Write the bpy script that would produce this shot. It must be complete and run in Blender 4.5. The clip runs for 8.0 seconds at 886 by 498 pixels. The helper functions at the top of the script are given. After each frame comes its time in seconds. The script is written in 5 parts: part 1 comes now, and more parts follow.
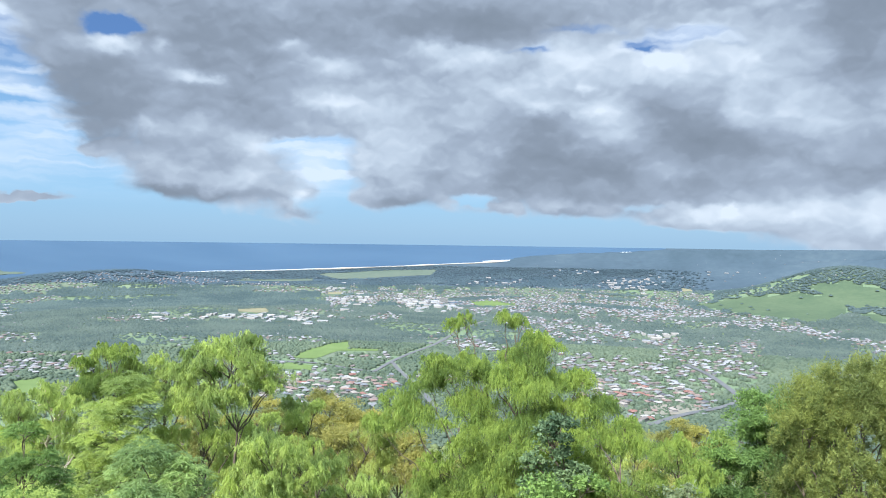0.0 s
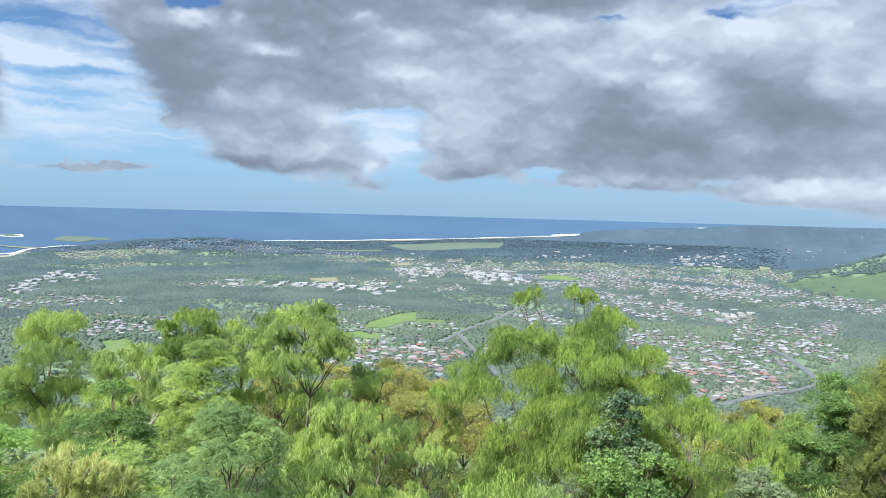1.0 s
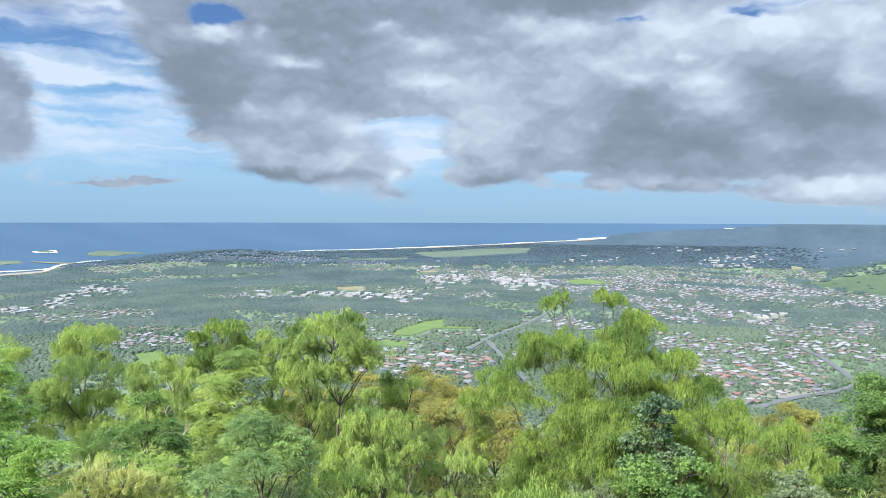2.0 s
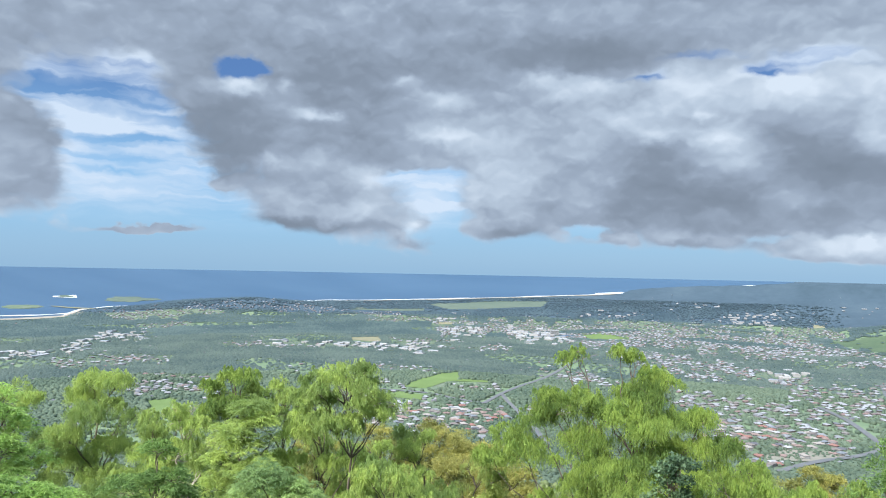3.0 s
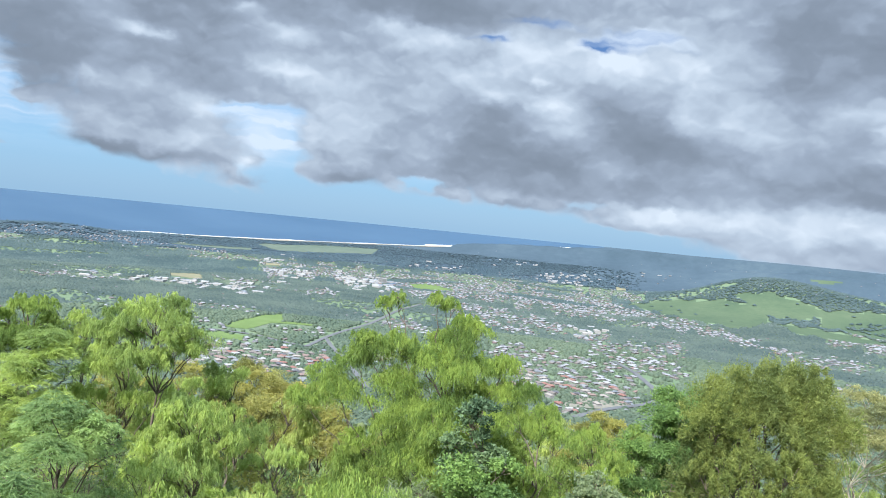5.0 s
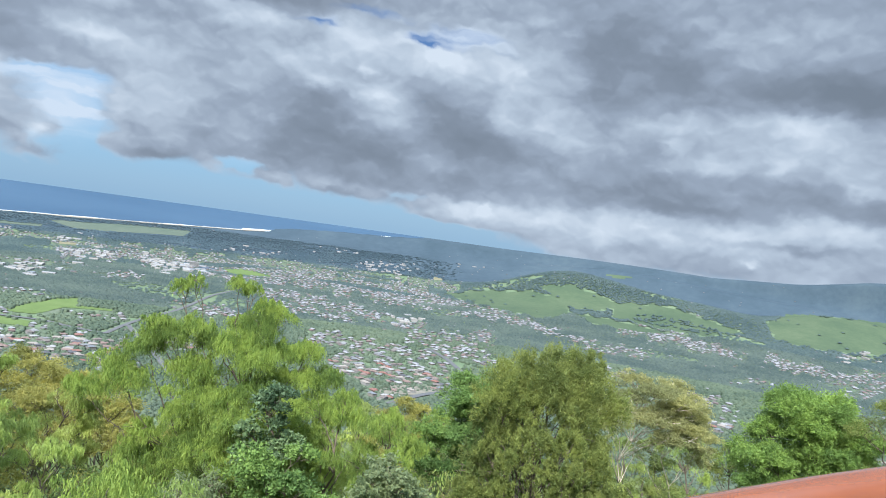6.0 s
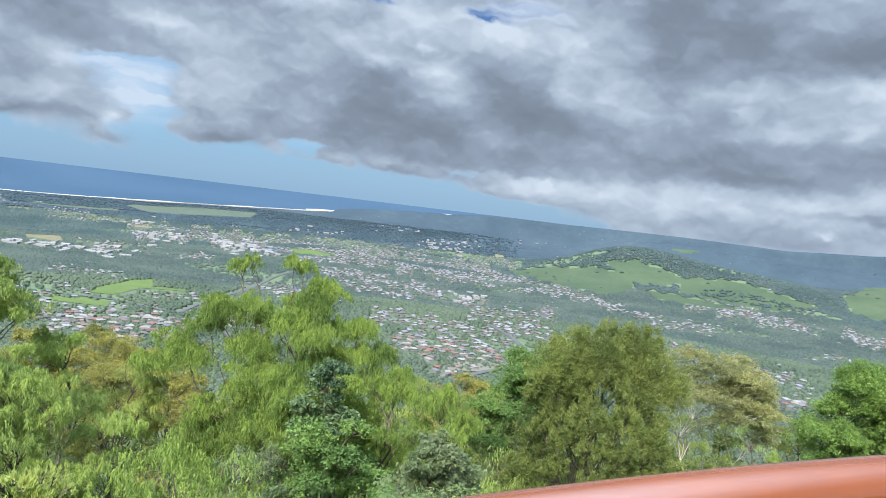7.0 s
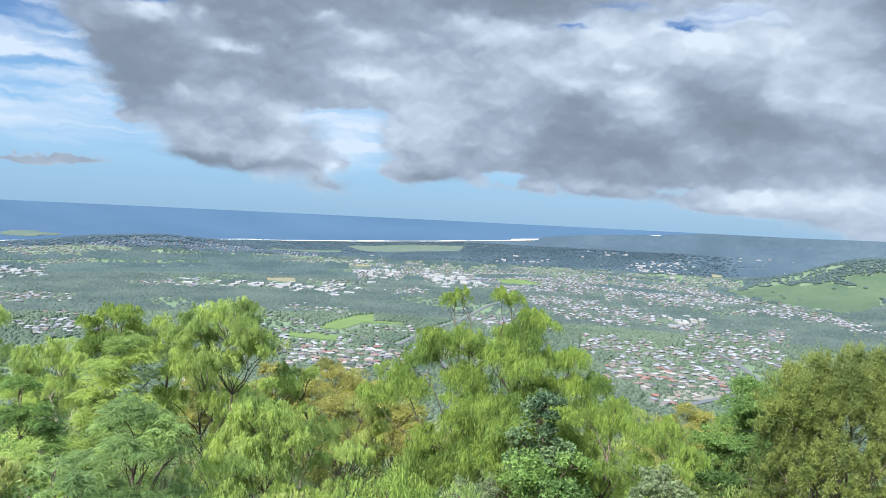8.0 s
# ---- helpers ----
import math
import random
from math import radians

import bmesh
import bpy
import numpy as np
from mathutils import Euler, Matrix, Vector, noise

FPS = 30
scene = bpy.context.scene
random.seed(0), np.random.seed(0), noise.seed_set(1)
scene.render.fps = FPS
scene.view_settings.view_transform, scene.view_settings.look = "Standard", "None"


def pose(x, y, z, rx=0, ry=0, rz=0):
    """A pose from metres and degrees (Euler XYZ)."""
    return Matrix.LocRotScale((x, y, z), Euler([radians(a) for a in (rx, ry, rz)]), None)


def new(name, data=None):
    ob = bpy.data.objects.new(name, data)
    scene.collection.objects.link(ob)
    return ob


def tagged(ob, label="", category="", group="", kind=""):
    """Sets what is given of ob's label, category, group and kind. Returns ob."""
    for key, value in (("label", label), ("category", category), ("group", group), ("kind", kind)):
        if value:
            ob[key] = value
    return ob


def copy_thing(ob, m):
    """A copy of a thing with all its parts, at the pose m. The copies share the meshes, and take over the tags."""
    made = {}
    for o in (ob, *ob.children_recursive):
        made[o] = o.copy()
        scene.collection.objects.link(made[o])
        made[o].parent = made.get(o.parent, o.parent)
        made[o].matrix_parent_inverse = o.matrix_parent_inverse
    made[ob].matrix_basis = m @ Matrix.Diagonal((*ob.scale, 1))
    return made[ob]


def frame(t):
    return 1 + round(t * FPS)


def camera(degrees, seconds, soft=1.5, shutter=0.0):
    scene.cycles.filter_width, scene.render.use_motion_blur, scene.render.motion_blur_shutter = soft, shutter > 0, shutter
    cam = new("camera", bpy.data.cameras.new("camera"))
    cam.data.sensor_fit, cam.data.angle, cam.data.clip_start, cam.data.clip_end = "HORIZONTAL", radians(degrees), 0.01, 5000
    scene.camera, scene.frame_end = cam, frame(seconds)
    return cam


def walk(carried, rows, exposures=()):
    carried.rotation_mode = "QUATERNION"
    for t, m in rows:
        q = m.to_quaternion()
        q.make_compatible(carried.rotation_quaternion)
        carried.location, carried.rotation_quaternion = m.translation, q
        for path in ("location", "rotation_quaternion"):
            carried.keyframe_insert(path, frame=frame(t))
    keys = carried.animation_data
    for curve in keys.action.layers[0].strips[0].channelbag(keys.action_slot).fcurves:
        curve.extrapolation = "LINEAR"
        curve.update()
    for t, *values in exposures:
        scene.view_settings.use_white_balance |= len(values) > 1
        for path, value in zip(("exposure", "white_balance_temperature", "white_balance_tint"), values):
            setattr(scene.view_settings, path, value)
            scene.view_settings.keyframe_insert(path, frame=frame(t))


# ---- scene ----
# ---------------------------------------------------------------- camera
EXPOSURE = 1.4
cam = camera(63.6, 8.0, soft=1.0)
PATH = [
    (0.0, 0.000, 0.000, 0.000, 0.00, -0.66, -0.77),
    (0.5, -0.035, -0.004, 0.011, 3.84, -1.90, -1.11),
    (1.0, -0.058, 0.001, 0.006, 5.49, -2.97, -1.52),
    (2.5, -0.074, 0.004, -0.005, 8.23, -1.37, -0.05),
    (3.0, -0.054, 0.010, -0.011, 8.83, 1.68, -1.14),
    (3.5, -0.028, -0.030, -0.021, 8.49, 0.85, -2.16),
    (4.0, -0.023, -0.030, -0.048, 7.15, -0.57, -2.53),
    (4.5, 0.042, -0.047, -0.059, 3.00, -1.57, -3.45),
    (5.0, 0.177, -0.104, -0.092, -4.51, -1.81, -5.64),
    (5.2, 0.259, -0.104, -0.103, -8.52, -1.55, -6.81),
    (6.3, 0.938, -0.228, -0.097, -19.73, -1.31, -7.96),
    (6.5, 1.033, -0.210, -0.111, -18.93, -1.94, -7.75),
    (7.0, 1.198, -0.104, -0.098, -13.92, -3.52, -6.90),
    (7.5, 1.210, -0.096, -0.048, -5.97, -4.16, -5.24),
    (8.0, 1.203, -0.093, -0.024, 2.32, -2.65, -2.81),
]
walk(cam, [(t, pose(x, y, z, 90 + pitch, roll, yaw)) for t, x, y, z, yaw, pitch, roll in PATH],
     exposures=[(t, EXPOSURE + d) for t, d in ((0.0, 0.10), (0.6, 0.0), (2.5, 0.03), (3.2, -0.06), (4.5, 0.03), (5.2, 0.06), (6.5, -0.18), (7.0, -0.14), (7.5, 0.10), (8.0, 0.03))])

# ---------------------------------------------------------------- sky and sun
SUN_EL, SUN_AZ = 42.0, 212.0      # degrees; azimuth clockwise from +y
# cloud forms: azimuth, elevation, half-widths in degrees, weight
CLEAR = [(-25.2, 14.94, 1.4, 0.73, -1.7), (-23.4, 15.07, 1.0, 0.41, -0.8), (-33.7, 8.5, 5.0, 3.4, -1.7), (-35.2, 3.43, 7.7, 2.04, -1.3), (-28.0, 3.42, 4.1, 2.27, -1.0), (-30.7, 6.66, 3.2, 1.81, -0.9), (-35.4, 12.04, 3.6, 0.91, -0.8), (-38.6, 11.51, 1.6, 1.59, -0.5), (-10.0, 6.24, 2.5, 1.81, -1.4), (-11.1, 7.52, 3.2, 0.45, -0.8), (-8.2, 3.42, 1.3, 1.59, -1.0), (6.5, 14.92, 2.5, 0.36, -0.8), (15.2, 14.78, 1.0, 0.41, -1.2), (11.4, 16.27, 4.1, 0.54, -0.6), (18.6, 15.32, 4.1, 0.73, -0.6), (2.3, 3.51, 1.4, 0.41, -0.7), (-37.5, 13.11, 4.1, 2.04, -0.95), (-27.9, 4.68, 3.2, 1.81, -0.4), (-32.5, 14.84, 2.7, 1.36, -0.4), (20.6, 15.99, 3.6, 1.27, -0.38)]
WISPS = [(-39.1, 8.46, 2.7, 5.44, 0.7), (-38.0, 4.31, 3.2, 1.81, 0.45), (-29.5, 2.67, 2.7, 0.5, 1.95), (-33.0, 2.47, 2.3, 0.41, 1.35), (-26.0, 6.36, 0.8, 0.54, 0.9), (-12.0, 2.11, 3.9, 0.77, 0.9), (4.1, 2.43, 2.7, 0.54, 0.7), (10.4, 2.53, 2.7, 0.68, 0.8), (19.5, 1.34, 2.7, 0.36, 0.5), (-21.7, 3.53, 4.1, 0.91, 0.3), (-4.3, 2.97, 2.3, 0.73, 0.5), (-30.7, 2.73, 4.1, 0.63, 0.8), (-36.3, 2.6, 3.2, 0.73, 0.7), (15.1, 2.75, 2.7, 0.45, -0.7), (20.6, 0.65, 3.6, 0.45, -0.6)]
VEIL = [(-34.4, 10.41, 4.5, 1.0, 0.7), (-33.7, 5.78, 5.4, 1.27, 0.55), (-10.4, 5.66, 2.7, 1.59, 0.8), (-36.9, 8.65, 1.4, 3.17, 0.3), (-25.2, 14.94, 2.7, 1.59, -1.2), (-32.2, 9.2, 4.1, 0.36, -0.5), (-34.1, 6.88, 2.3, 0.36, -0.5), (-35.4, 11.77, 4.1, 0.54, -0.4), (15.2, 14.78, 1.8, 0.68, -0.6), (-34.3, 14.25, 1.1, 0.59, 0.4), (-32.1, 14.69, 1.1, 0.63, 0.4), (-37.9, 13.44, 1.8, 0.54, 0.3), (21.0, 16.05, 5.0, 1.81, 0.6)]
BRIGHT_WEST = [(-25.0, 13.67, 2.0, 0.63, 0.5), (-21.3, 13.99, 0.5, 0.54, 0.35), (-19.5, 11.95, 1.4, 0.5, 0.5), (-17.7, 11.77, 0.8, 0.36, 0.3), (-22.6, 8.27, 1.1, 0.59, 0.35), (-18.9, 8.61, 0.9, 0.59, 0.25), (-14.3, 7.35, 1.5, 0.63, 0.4), (-19.6, 4.89, 2.7, 0.82, 0.15), (-14.7, 4.96, 1.8, 1.0, 0.3), (-11.4, 3.64, 0.7, 0.63, 0.35), (-34.3, 14.25, 1.1, 0.59, 0.4), (-32.1, 14.69, 1.1, 0.63, 0.4), (-38.5, 13.72, 1.4, 0.59, 0.2), (-12.5, 14.73, 1.1, 0.5, 0.3), (-9.3, 13.51, 1.8, 0.63, 0.35), (-8.9, 10.51, 2.3, 0.63, 0.35)]
BRIGHT_MID = [(-0.8, 15.28, 1.4, 0.63, 0.38), (1.4, 14.29, 2.7, 1.0, 0.3), (4.0, 14.42, 1.8, 0.41, 0.17), (-3.9, 7.42, 2.7, 1.9, 0.34), (-6.6, 5.44, 0.7, 2.04, 0.17), (3.2, 7.96, 2.7, 2.49, 0.13), (-4.4, 10.27, 4.5, 0.82, 0.21), (5.7, 12.1, 3.2, 1.0, 0.26), (7.8, 10.91, 2.3, 0.5, 0.26), (8.2, 14.81, 1.8, 0.82, 0.26), (10.7, 14.14, 1.8, 1.0, 0.23), (13.8, 14.65, 1.4, 0.59, 0.29), (16.8, 14.14, 1.8, 0.91, 0.32), (15.4, 13.33, 2.7, 1.0, 0.18), (19.0, 13.78, 2.7, 0.82, 0.12), (11.1, 11.95, 0.7, 0.36, 0.34), (12.3, 10.24, 2.3, 0.82, 0.42), (13.9, 8.51, 2.3, 1.0, 0.38)]
BRIGHT_EAST = [(10.7, 7.27, 1.4, 0.5, 0.19), (16.6, 5.98, 1.4, 1.0, 0.22), (22.2, 9.87, 1.1, 1.27, 0.31), (21.9, 2.75, 0.5, 0.41, 0.19), (19.9, 2.41, 2.3, 0.59, 0.15), (18.8, 1.83, 1.8, 0.32, 0.11), (31.2, 13.3, 0.9, 0.68, 0.12), (34.6, 10.44, 2.3, 0.82, 0.22), (35.6, 9.26, 0.9, 0.36, 0.25), (39.0, 7.9, 1.6, 0.5, 0.25), (43.6, 11.29, 2.3, 0.82, 0.25), (45.2, 10.12, 3.2, 1.59, 0.2), (48.2, 9.14, 2.7, 1.63, 0.18), (43.2, 8.46, 0.9, 0.63, 0.19), (49.2, 6.89, 1.8, 0.63, 0.31), (10.5, 13.74, 4.1, 2.27, 0.12), (27.3, 9.94, 2.7, 2.27, 0.12), (8.0, 6.01, 2.7, 1.36, 0.08)]
BRIGHT_LOW = [(20.7, 2.61, 2.7, 0.41, 0.16), (21.9, 2.6, 0.3, 0.23, 0.26), (26.2, 2.21, 5.4, 0.73, 0.13), (32.8, 2.4, 4.5, 0.82, 0.13), (40.9, 3.22, 4.5, 0.59, 0.1), (46.1, 3.84, 2.7, 0.59, 0.16), (49.2, 4.2, 1.8, 0.41, 0.16), (42.2, 1.02, 0.4, 0.23, 0.26), (42.9, 2.43, 2.7, 0.5, 0.1), (21.5, 12.74, 5.4, 2.72, 0.22), (25.7, 8.89, 4.1, 1.81, 0.16), (39.2, 9.78, 5.0, 1.81, 0.16), (40.9, 16.63, 5.4, 2.27, 0.12), (-3.0, 12.4, 5.4, 1.36, 0.1), (-15.6, 13.61, 2.7, 1.81, -0.06), (20.0, 13.83, 5.0, 2.72, 0.16), (31.8, 2.77, 8.6, 1.63, 0.14), (45.8, 3.44, 6.8, 1.63, 0.14)]
DARK_WEST = [(1.4, 16.63, 6.3, 1.27, -0.35), (-14.3, 15.31, 6.8, 1.72, -0.12), (-27.1, 10.97, 2.7, 2.18, -0.2), (-27.9, 8.24, 3.6, 1.27, -0.25), (-22.2, 3.05, 4.5, 0.5, -0.3), (-18.3, 3.32, 3.6, 0.41, -0.2), (-4.3, 2.88, 2.7, 0.5, -0.3), (-0.3, 6.28, 1.8, 1.72, -0.1), (-16.5, 11.47, 2.7, 1.72, -0.1), (-37.9, 10.08, 1.8, 2.49, -0.15), (-10.2, 2.02, 1.8, 0.41, -0.15), (-0.4, 12.85, 1.8, 0.41, -0.2), (-24.2, 10.31, 6.3, 2.49, -0.12), (-18.2, 15.17, 7.3, 2.04, -0.1), (-29.0, 15.2, 4.1, 1.81, -0.06)]
DARK_EAST = [(7.9, 7.38, 3.2, 2.49, -0.3), (12.3, 5.7, 3.2, 1.0, -0.3), (18.7, 10.0, 5.0, 2.49, -0.21), (19.8, 7.5, 5.0, 1.63, -0.3), (18.8, 3.99, 5.4, 1.0, -0.13), (9.9, 3.65, 6.8, 0.59, -0.13), (4.9, 5.31, 1.4, 1.27, -0.17), (10.4, 2.15, 2.3, 0.32, -0.13), (29.9, 16.08, 2.7, 2.49, -0.3), (35.3, 14.42, 2.3, 2.09, -0.34), (29.2, 12.28, 1.8, 1.72, -0.21), (46.2, 13.49, 5.0, 1.18, -0.51), (49.0, 12.66, 2.7, 0.82, -0.26), (34.5, 5.5, 6.3, 1.0, -0.21), (36.7, 4.42, 4.5, 0.59, -0.26), (44.8, 2.46, 4.1, 0.32, -0.26), (50.0, 5.81, 2.7, 0.73, -0.26), (45.0, 6.12, 2.7, 1.18, -0.13)]
world = bpy.data.worlds.new("sky")
scene.world = world
world.use_nodes = True


class Nodes:
    """Short hand for building a node tree."""

    def __init__(self, tree):
        self.tree = tree
        tree.nodes.clear()

    def add(self, kind):
        return self.tree.nodes.new(kind)

    def put(self, socket, value):
        if isinstance(value, bpy.types.NodeSocket):
            self.tree.links.new(value, socket)
        elif value is not None:
            socket.default_value = value

    def math(self, op, a, b=None, c=None, clamp=False):
        n = self.add("ShaderNodeMath")
        n.operation, n.use_clamp = op, clamp
        for s, v in zip(n.inputs, (a, b, c)):
            self.put(s, v)
        return n.outputs[0]

    def vec(self, op, a, b=None, c=None):
        n = self.add("ShaderNodeVectorMath")
        n.operation = op
        for s, v in zip(n.inputs, (a, b, c)):
            self.put(s, v)
        return n.outputs["Value"] if op in ("DOT_PRODUCT", "LENGTH") else n.outputs[0]

    def noise(self, vector, scale, detail=4.0, rough=0.5, out="Fac", distortion=0.0):
        n = self.add("ShaderNodeTexNoise")
        self.put(n.inputs["Vector"], vector)
        n.inputs["Scale"].default_value, n.inputs["Detail"].default_value = scale, detail
        n.inputs["Roughness"].default_value, n.inputs["Distortion"].default_value = rough, distortion
        return n.outputs["Fac" if out == "Fac" else "Color"]

    def ramp(self, fac, stops, ease="LINEAR"):
        n = self.add("ShaderNodeValToRGB")
        self.put(n.inputs[0], fac)
        r = n.color_ramp
        r.interpolation = ease
        while len(r.elements) < len(stops):
            r.elements.new(0.5)
        for e, (p, c) in zip(r.elements, stops):
            e.position, e.color = p, (*c, 1) if len(c) == 3 else c
        return n.outputs[0]

    def mix(self, fac, a, b, blend="MIX"):
        n = self.add("ShaderNodeMix")
        n.data_type, n.blend_type = "RGBA", blend
        self.put(n.inputs[0], fac)
        for s, v in ((n.inputs[6], a), (n.inputs[7], b)):
            self.put(s, (*v, 1) if isinstance(v, tuple) and len(v) == 3 else v)
        return n.outputs[2]

    def smooth(self, v, lo, hi, a=0.0, b=1.0):
        n = self.add("ShaderNodeMapRange")
        n.interpolation_type = "SMOOTHSTEP"
        self.put(n.inputs[0], v)
        for s, x in zip(n.inputs[1:5], (lo, hi, a, b)):
            s.default_value = x
        return n.outputs[0]


def build_sky():
    k = Nodes(world.node_tree)
    way = k.add("ShaderNodeTexCoord").outputs["Generated"]
    sep = k.add("ShaderNodeSeparateXYZ")
    k.put(sep.inputs[0], way)
    x, y, z = sep.outputs
    deg = 180 / math.pi
    az = k.math("MULTIPLY", k.math("ARCTAN2", x, y), deg)
    el = k.math("MULTIPLY", k.math("ARCSINE", z), deg)
    join = k.add("ShaderNodeCombineXYZ")
    k.put(join.inputs[0], az)
    k.put(join.inputs[1], el)
    uv = join.outputs[0]
    # ragged cloud edges: the coordinates wander a little at two scales
    w1 = k.vec("SUBTRACT", k.noise(k.vec("MULTIPLY", uv, (0.30, 0.50, 0)), 1.0, 2, 0.5, "Color"), (0.5, 0.5, 0.5))
    w2 = k.vec("SUBTRACT", k.noise(k.vec("MULTIPLY", uv, (0.9, 1.25, 0)), 1.0, 3, 0.5, "Color"), (0.5, 0.5, 0.5))
    wuv = k.vec("MULTIPLY_ADD", w2, (1.1, 0.8, 0), k.vec("MULTIPLY_ADD", w1, (2.2, 1.5, 0), uv))

    def blobs(rows, start):
        total = start
        for a, e, ra, re, w in rows:
            d = k.vec("MULTIPLY_ADD", wuv, (1 / ra, 1 / re, 0), (-a / ra, -e / re, 0))
            total = k.math("MULTIPLY_ADD", k.math("EXPONENT", k.math("MULTIPLY", k.vec("DOT_PRODUCT", d, d), -0.8)), w, total)
        return total

    def heaps(shift):
        """Rounded heaps of cloud at several sizes, sampled a little higher or lower."""
        n = k.add("ShaderNodeTexVoronoi")
        n.feature, n.voronoi_dimensions, n.normalize = "SMOOTH_F1", "2D", True
        k.put(n.inputs["Vector"], k.vec("MULTIPLY", k.vec("ADD", wuv, (0, shift, 0)), (0.30, 0.42, 0)))
        for key, v in (("Scale", 1.0), ("Detail", 2.0), ("Roughness", 0.42), ("Lacunarity", 2.1), ("Smoothness", 0.8)):
            n.inputs[key].default_value = v
        return k.math("SUBTRACT", 1.0, n.outputs["Distance"])

    puff = heaps(0.0)
    lit = k.math("SUBTRACT", puff, heaps(0.45))           # the tops of the heaps catch the light
    soft = k.noise(k.vec("MULTIPLY", uv, (0.13, 0.24, 0)), 1.0, 4, 0.5)
    fine = k.noise(k.vec("MULTIPLY", wuv, (0.40, 0.56, 0)), 1.0, 3, 0.42)
    streak = k.noise(k.vec("MULTIPLY", wuv, (0.09, 0.75, 0)), 1.0, 3, 0.5)
    # clear sky: atmosphere model, thin high cloud in streaks, paler towards the horizon
    atm = k.add("ShaderNodeTexSky")
    atm.sky_type, atm.sun_disc = "NISHITA", False
    atm.sun_elevation, atm.sun_rotation = radians(SUN_EL), radians(SUN_AZ)
    atm.air_density, atm.dust_density, atm.ozone_density = 1.0, 0.6, 2.0
    clear = k.mix(0.88, atm.outputs[0], k.ramp(k.smooth(el, -1.0, 22.0), [(0.0, (2.2, 3.95, 5.9)), (0.10, (2.3, 4.4, 6.7)), (0.3, (2.05, 4.15, 6.8)), (0.75, (0.75, 1.75, 4.1)), (1.0, (0.7, 1.6, 3.8))]))
    veil = k.math("MULTIPLY", k.smooth(streak, 0.38, 0.66), k.math("MULTIPLY", k.smooth(el, 2.2, 6.0), 0.7))
    veil = k.math("MINIMUM", k.math("MAXIMUM", blobs(VEIL, veil), 0.0), 0.95)
    clear = k.mix(veil, clear, (5.3, 6.3, 7.6))
    # the grey cloud deck
    floor_el = k.math("SUBTRACT", el, k.smooth(az, 4.0, 34.0, 0.0, -3.6))
    cover = k.math("MULTIPLY_ADD", k.smooth(floor_el, 1.7, 4.2), 1.35, -0.62)
    cover = k.math("ADD", cover, k.math("MULTIPLY_ADD", puff, 0.9, -0.50))
    cover = k.math("ADD", cover, k.math("MULTIPLY_ADD", fine, 1.1, -0.52))
    cover = k.smooth(blobs(CLEAR + WISPS, cover), -0.10, 0.62)
    rim = k.smooth(cover, 0.35, 1.0, 0.10, 0.0)
    tone = k.math("ADD", rim, k.math("MULTIPLY_ADD", puff, 0.26, k.math("MULTIPLY_ADD", soft, 0.30, k.math("MULTIPLY_ADD", fine, 0.22, k.math("MULTIPLY_ADD", lit, 0.50, 0.06)))))
    tone = k.math("ADD", tone, k.smooth(el, 1.0, 7.0, 0.10, 0.0))
    tone = blobs(BRIGHT_WEST + BRIGHT_MID + BRIGHT_EAST + BRIGHT_LOW, blobs(DARK_WEST + DARK_EAST, tone))
    grey = k.ramp(tone, [(0, (6.2, 7.8, 10.1)), (0.3, (7.8, 9.7, 12.6)), (0.52, (10.6, 13.1, 16.9)), (0.75, (15.6, 18.9, 23.2)), (1, (22.0, 25.4, 29.6))])
    # overhead, out of view, the deck is brightened to add fill light
    grey = k.mix(1.0, grey, k.vec("MULTIPLY", (1.0, 1.0, 1.0), k.smooth(el, 22.0, 60.0, 0.25, 1.85)), "MULTIPLY")
    sky = k.mix(cover, clear, grey)
    back = k.add("ShaderNodeBackground")
    k.put(back.inputs[0], sky)
    back.inputs[1].default_value = 0.05
    k.put(k.add("ShaderNodeOutputWorld").inputs[0], back.outputs[0])


build_sky()
sun = new("sun", bpy.data.lights.new("sun", "SUN"))
sun.data.energy, sun.data.angle, sun.data.color = 4.6, radians(10), (0.97, 0.955, 0.925)
sun_way = Vector((math.sin(radians(SUN_AZ)) * math.cos(radians(SUN_EL)), math.cos(radians(SUN_AZ)) * math.cos(radians(SUN_EL)), math.sin(radians(SUN_EL))))
sun.rotation_euler = sun_way.to_track_quat("Z", "Y").to_euler()

# ---------------------------------------------------------------- materials


def material(name):
    m = bpy.data.materials.new(name)
    m.use_nodes = True
    return m, Nodes(m.node_tree)


def surface(k, base, rough=0.8, bump=None, strength=0.3, metal=0.0, spec=0.3, coat=0.0, through_light=None, share=0.0):
    b = k.add("ShaderNodeBsdfPrincipled")
    k.put(b.inputs["Base Color"], (*base, 1) if isinstance(base, tuple) else base)
    k.put(b.inputs["Roughness"], rough)
    b.inputs["Metallic"].default_value, b.inputs["Specular IOR Level"].default_value = metal, spec
    b.inputs["Coat Weight"].default_value = coat
    if bump is not None:
        n = k.add("ShaderNodeBump")
        n.inputs["Strength"].default_value = strength
        k.put(n.inputs["Height"], bump)
        k.put(b.inputs["Normal"], n.outputs[0])
    shader = b.outputs[0]
    if share:
        t = k.add("ShaderNodeBsdfTranslucent")
        k.put(t.inputs[0], through_light)
        m = k.add("ShaderNodeMixShader")
        m.inputs[0].default_value = share
        k.put(m.inputs[1], shader)
        k.put(m.inputs[2], t.outputs[0])
        shader = m.outputs[0]
    k.put(k.add("ShaderNodeOutputMaterial").inputs[0], shader)


def scaled(c, f):
    return tuple(min(1.0, v * f) for v in c)


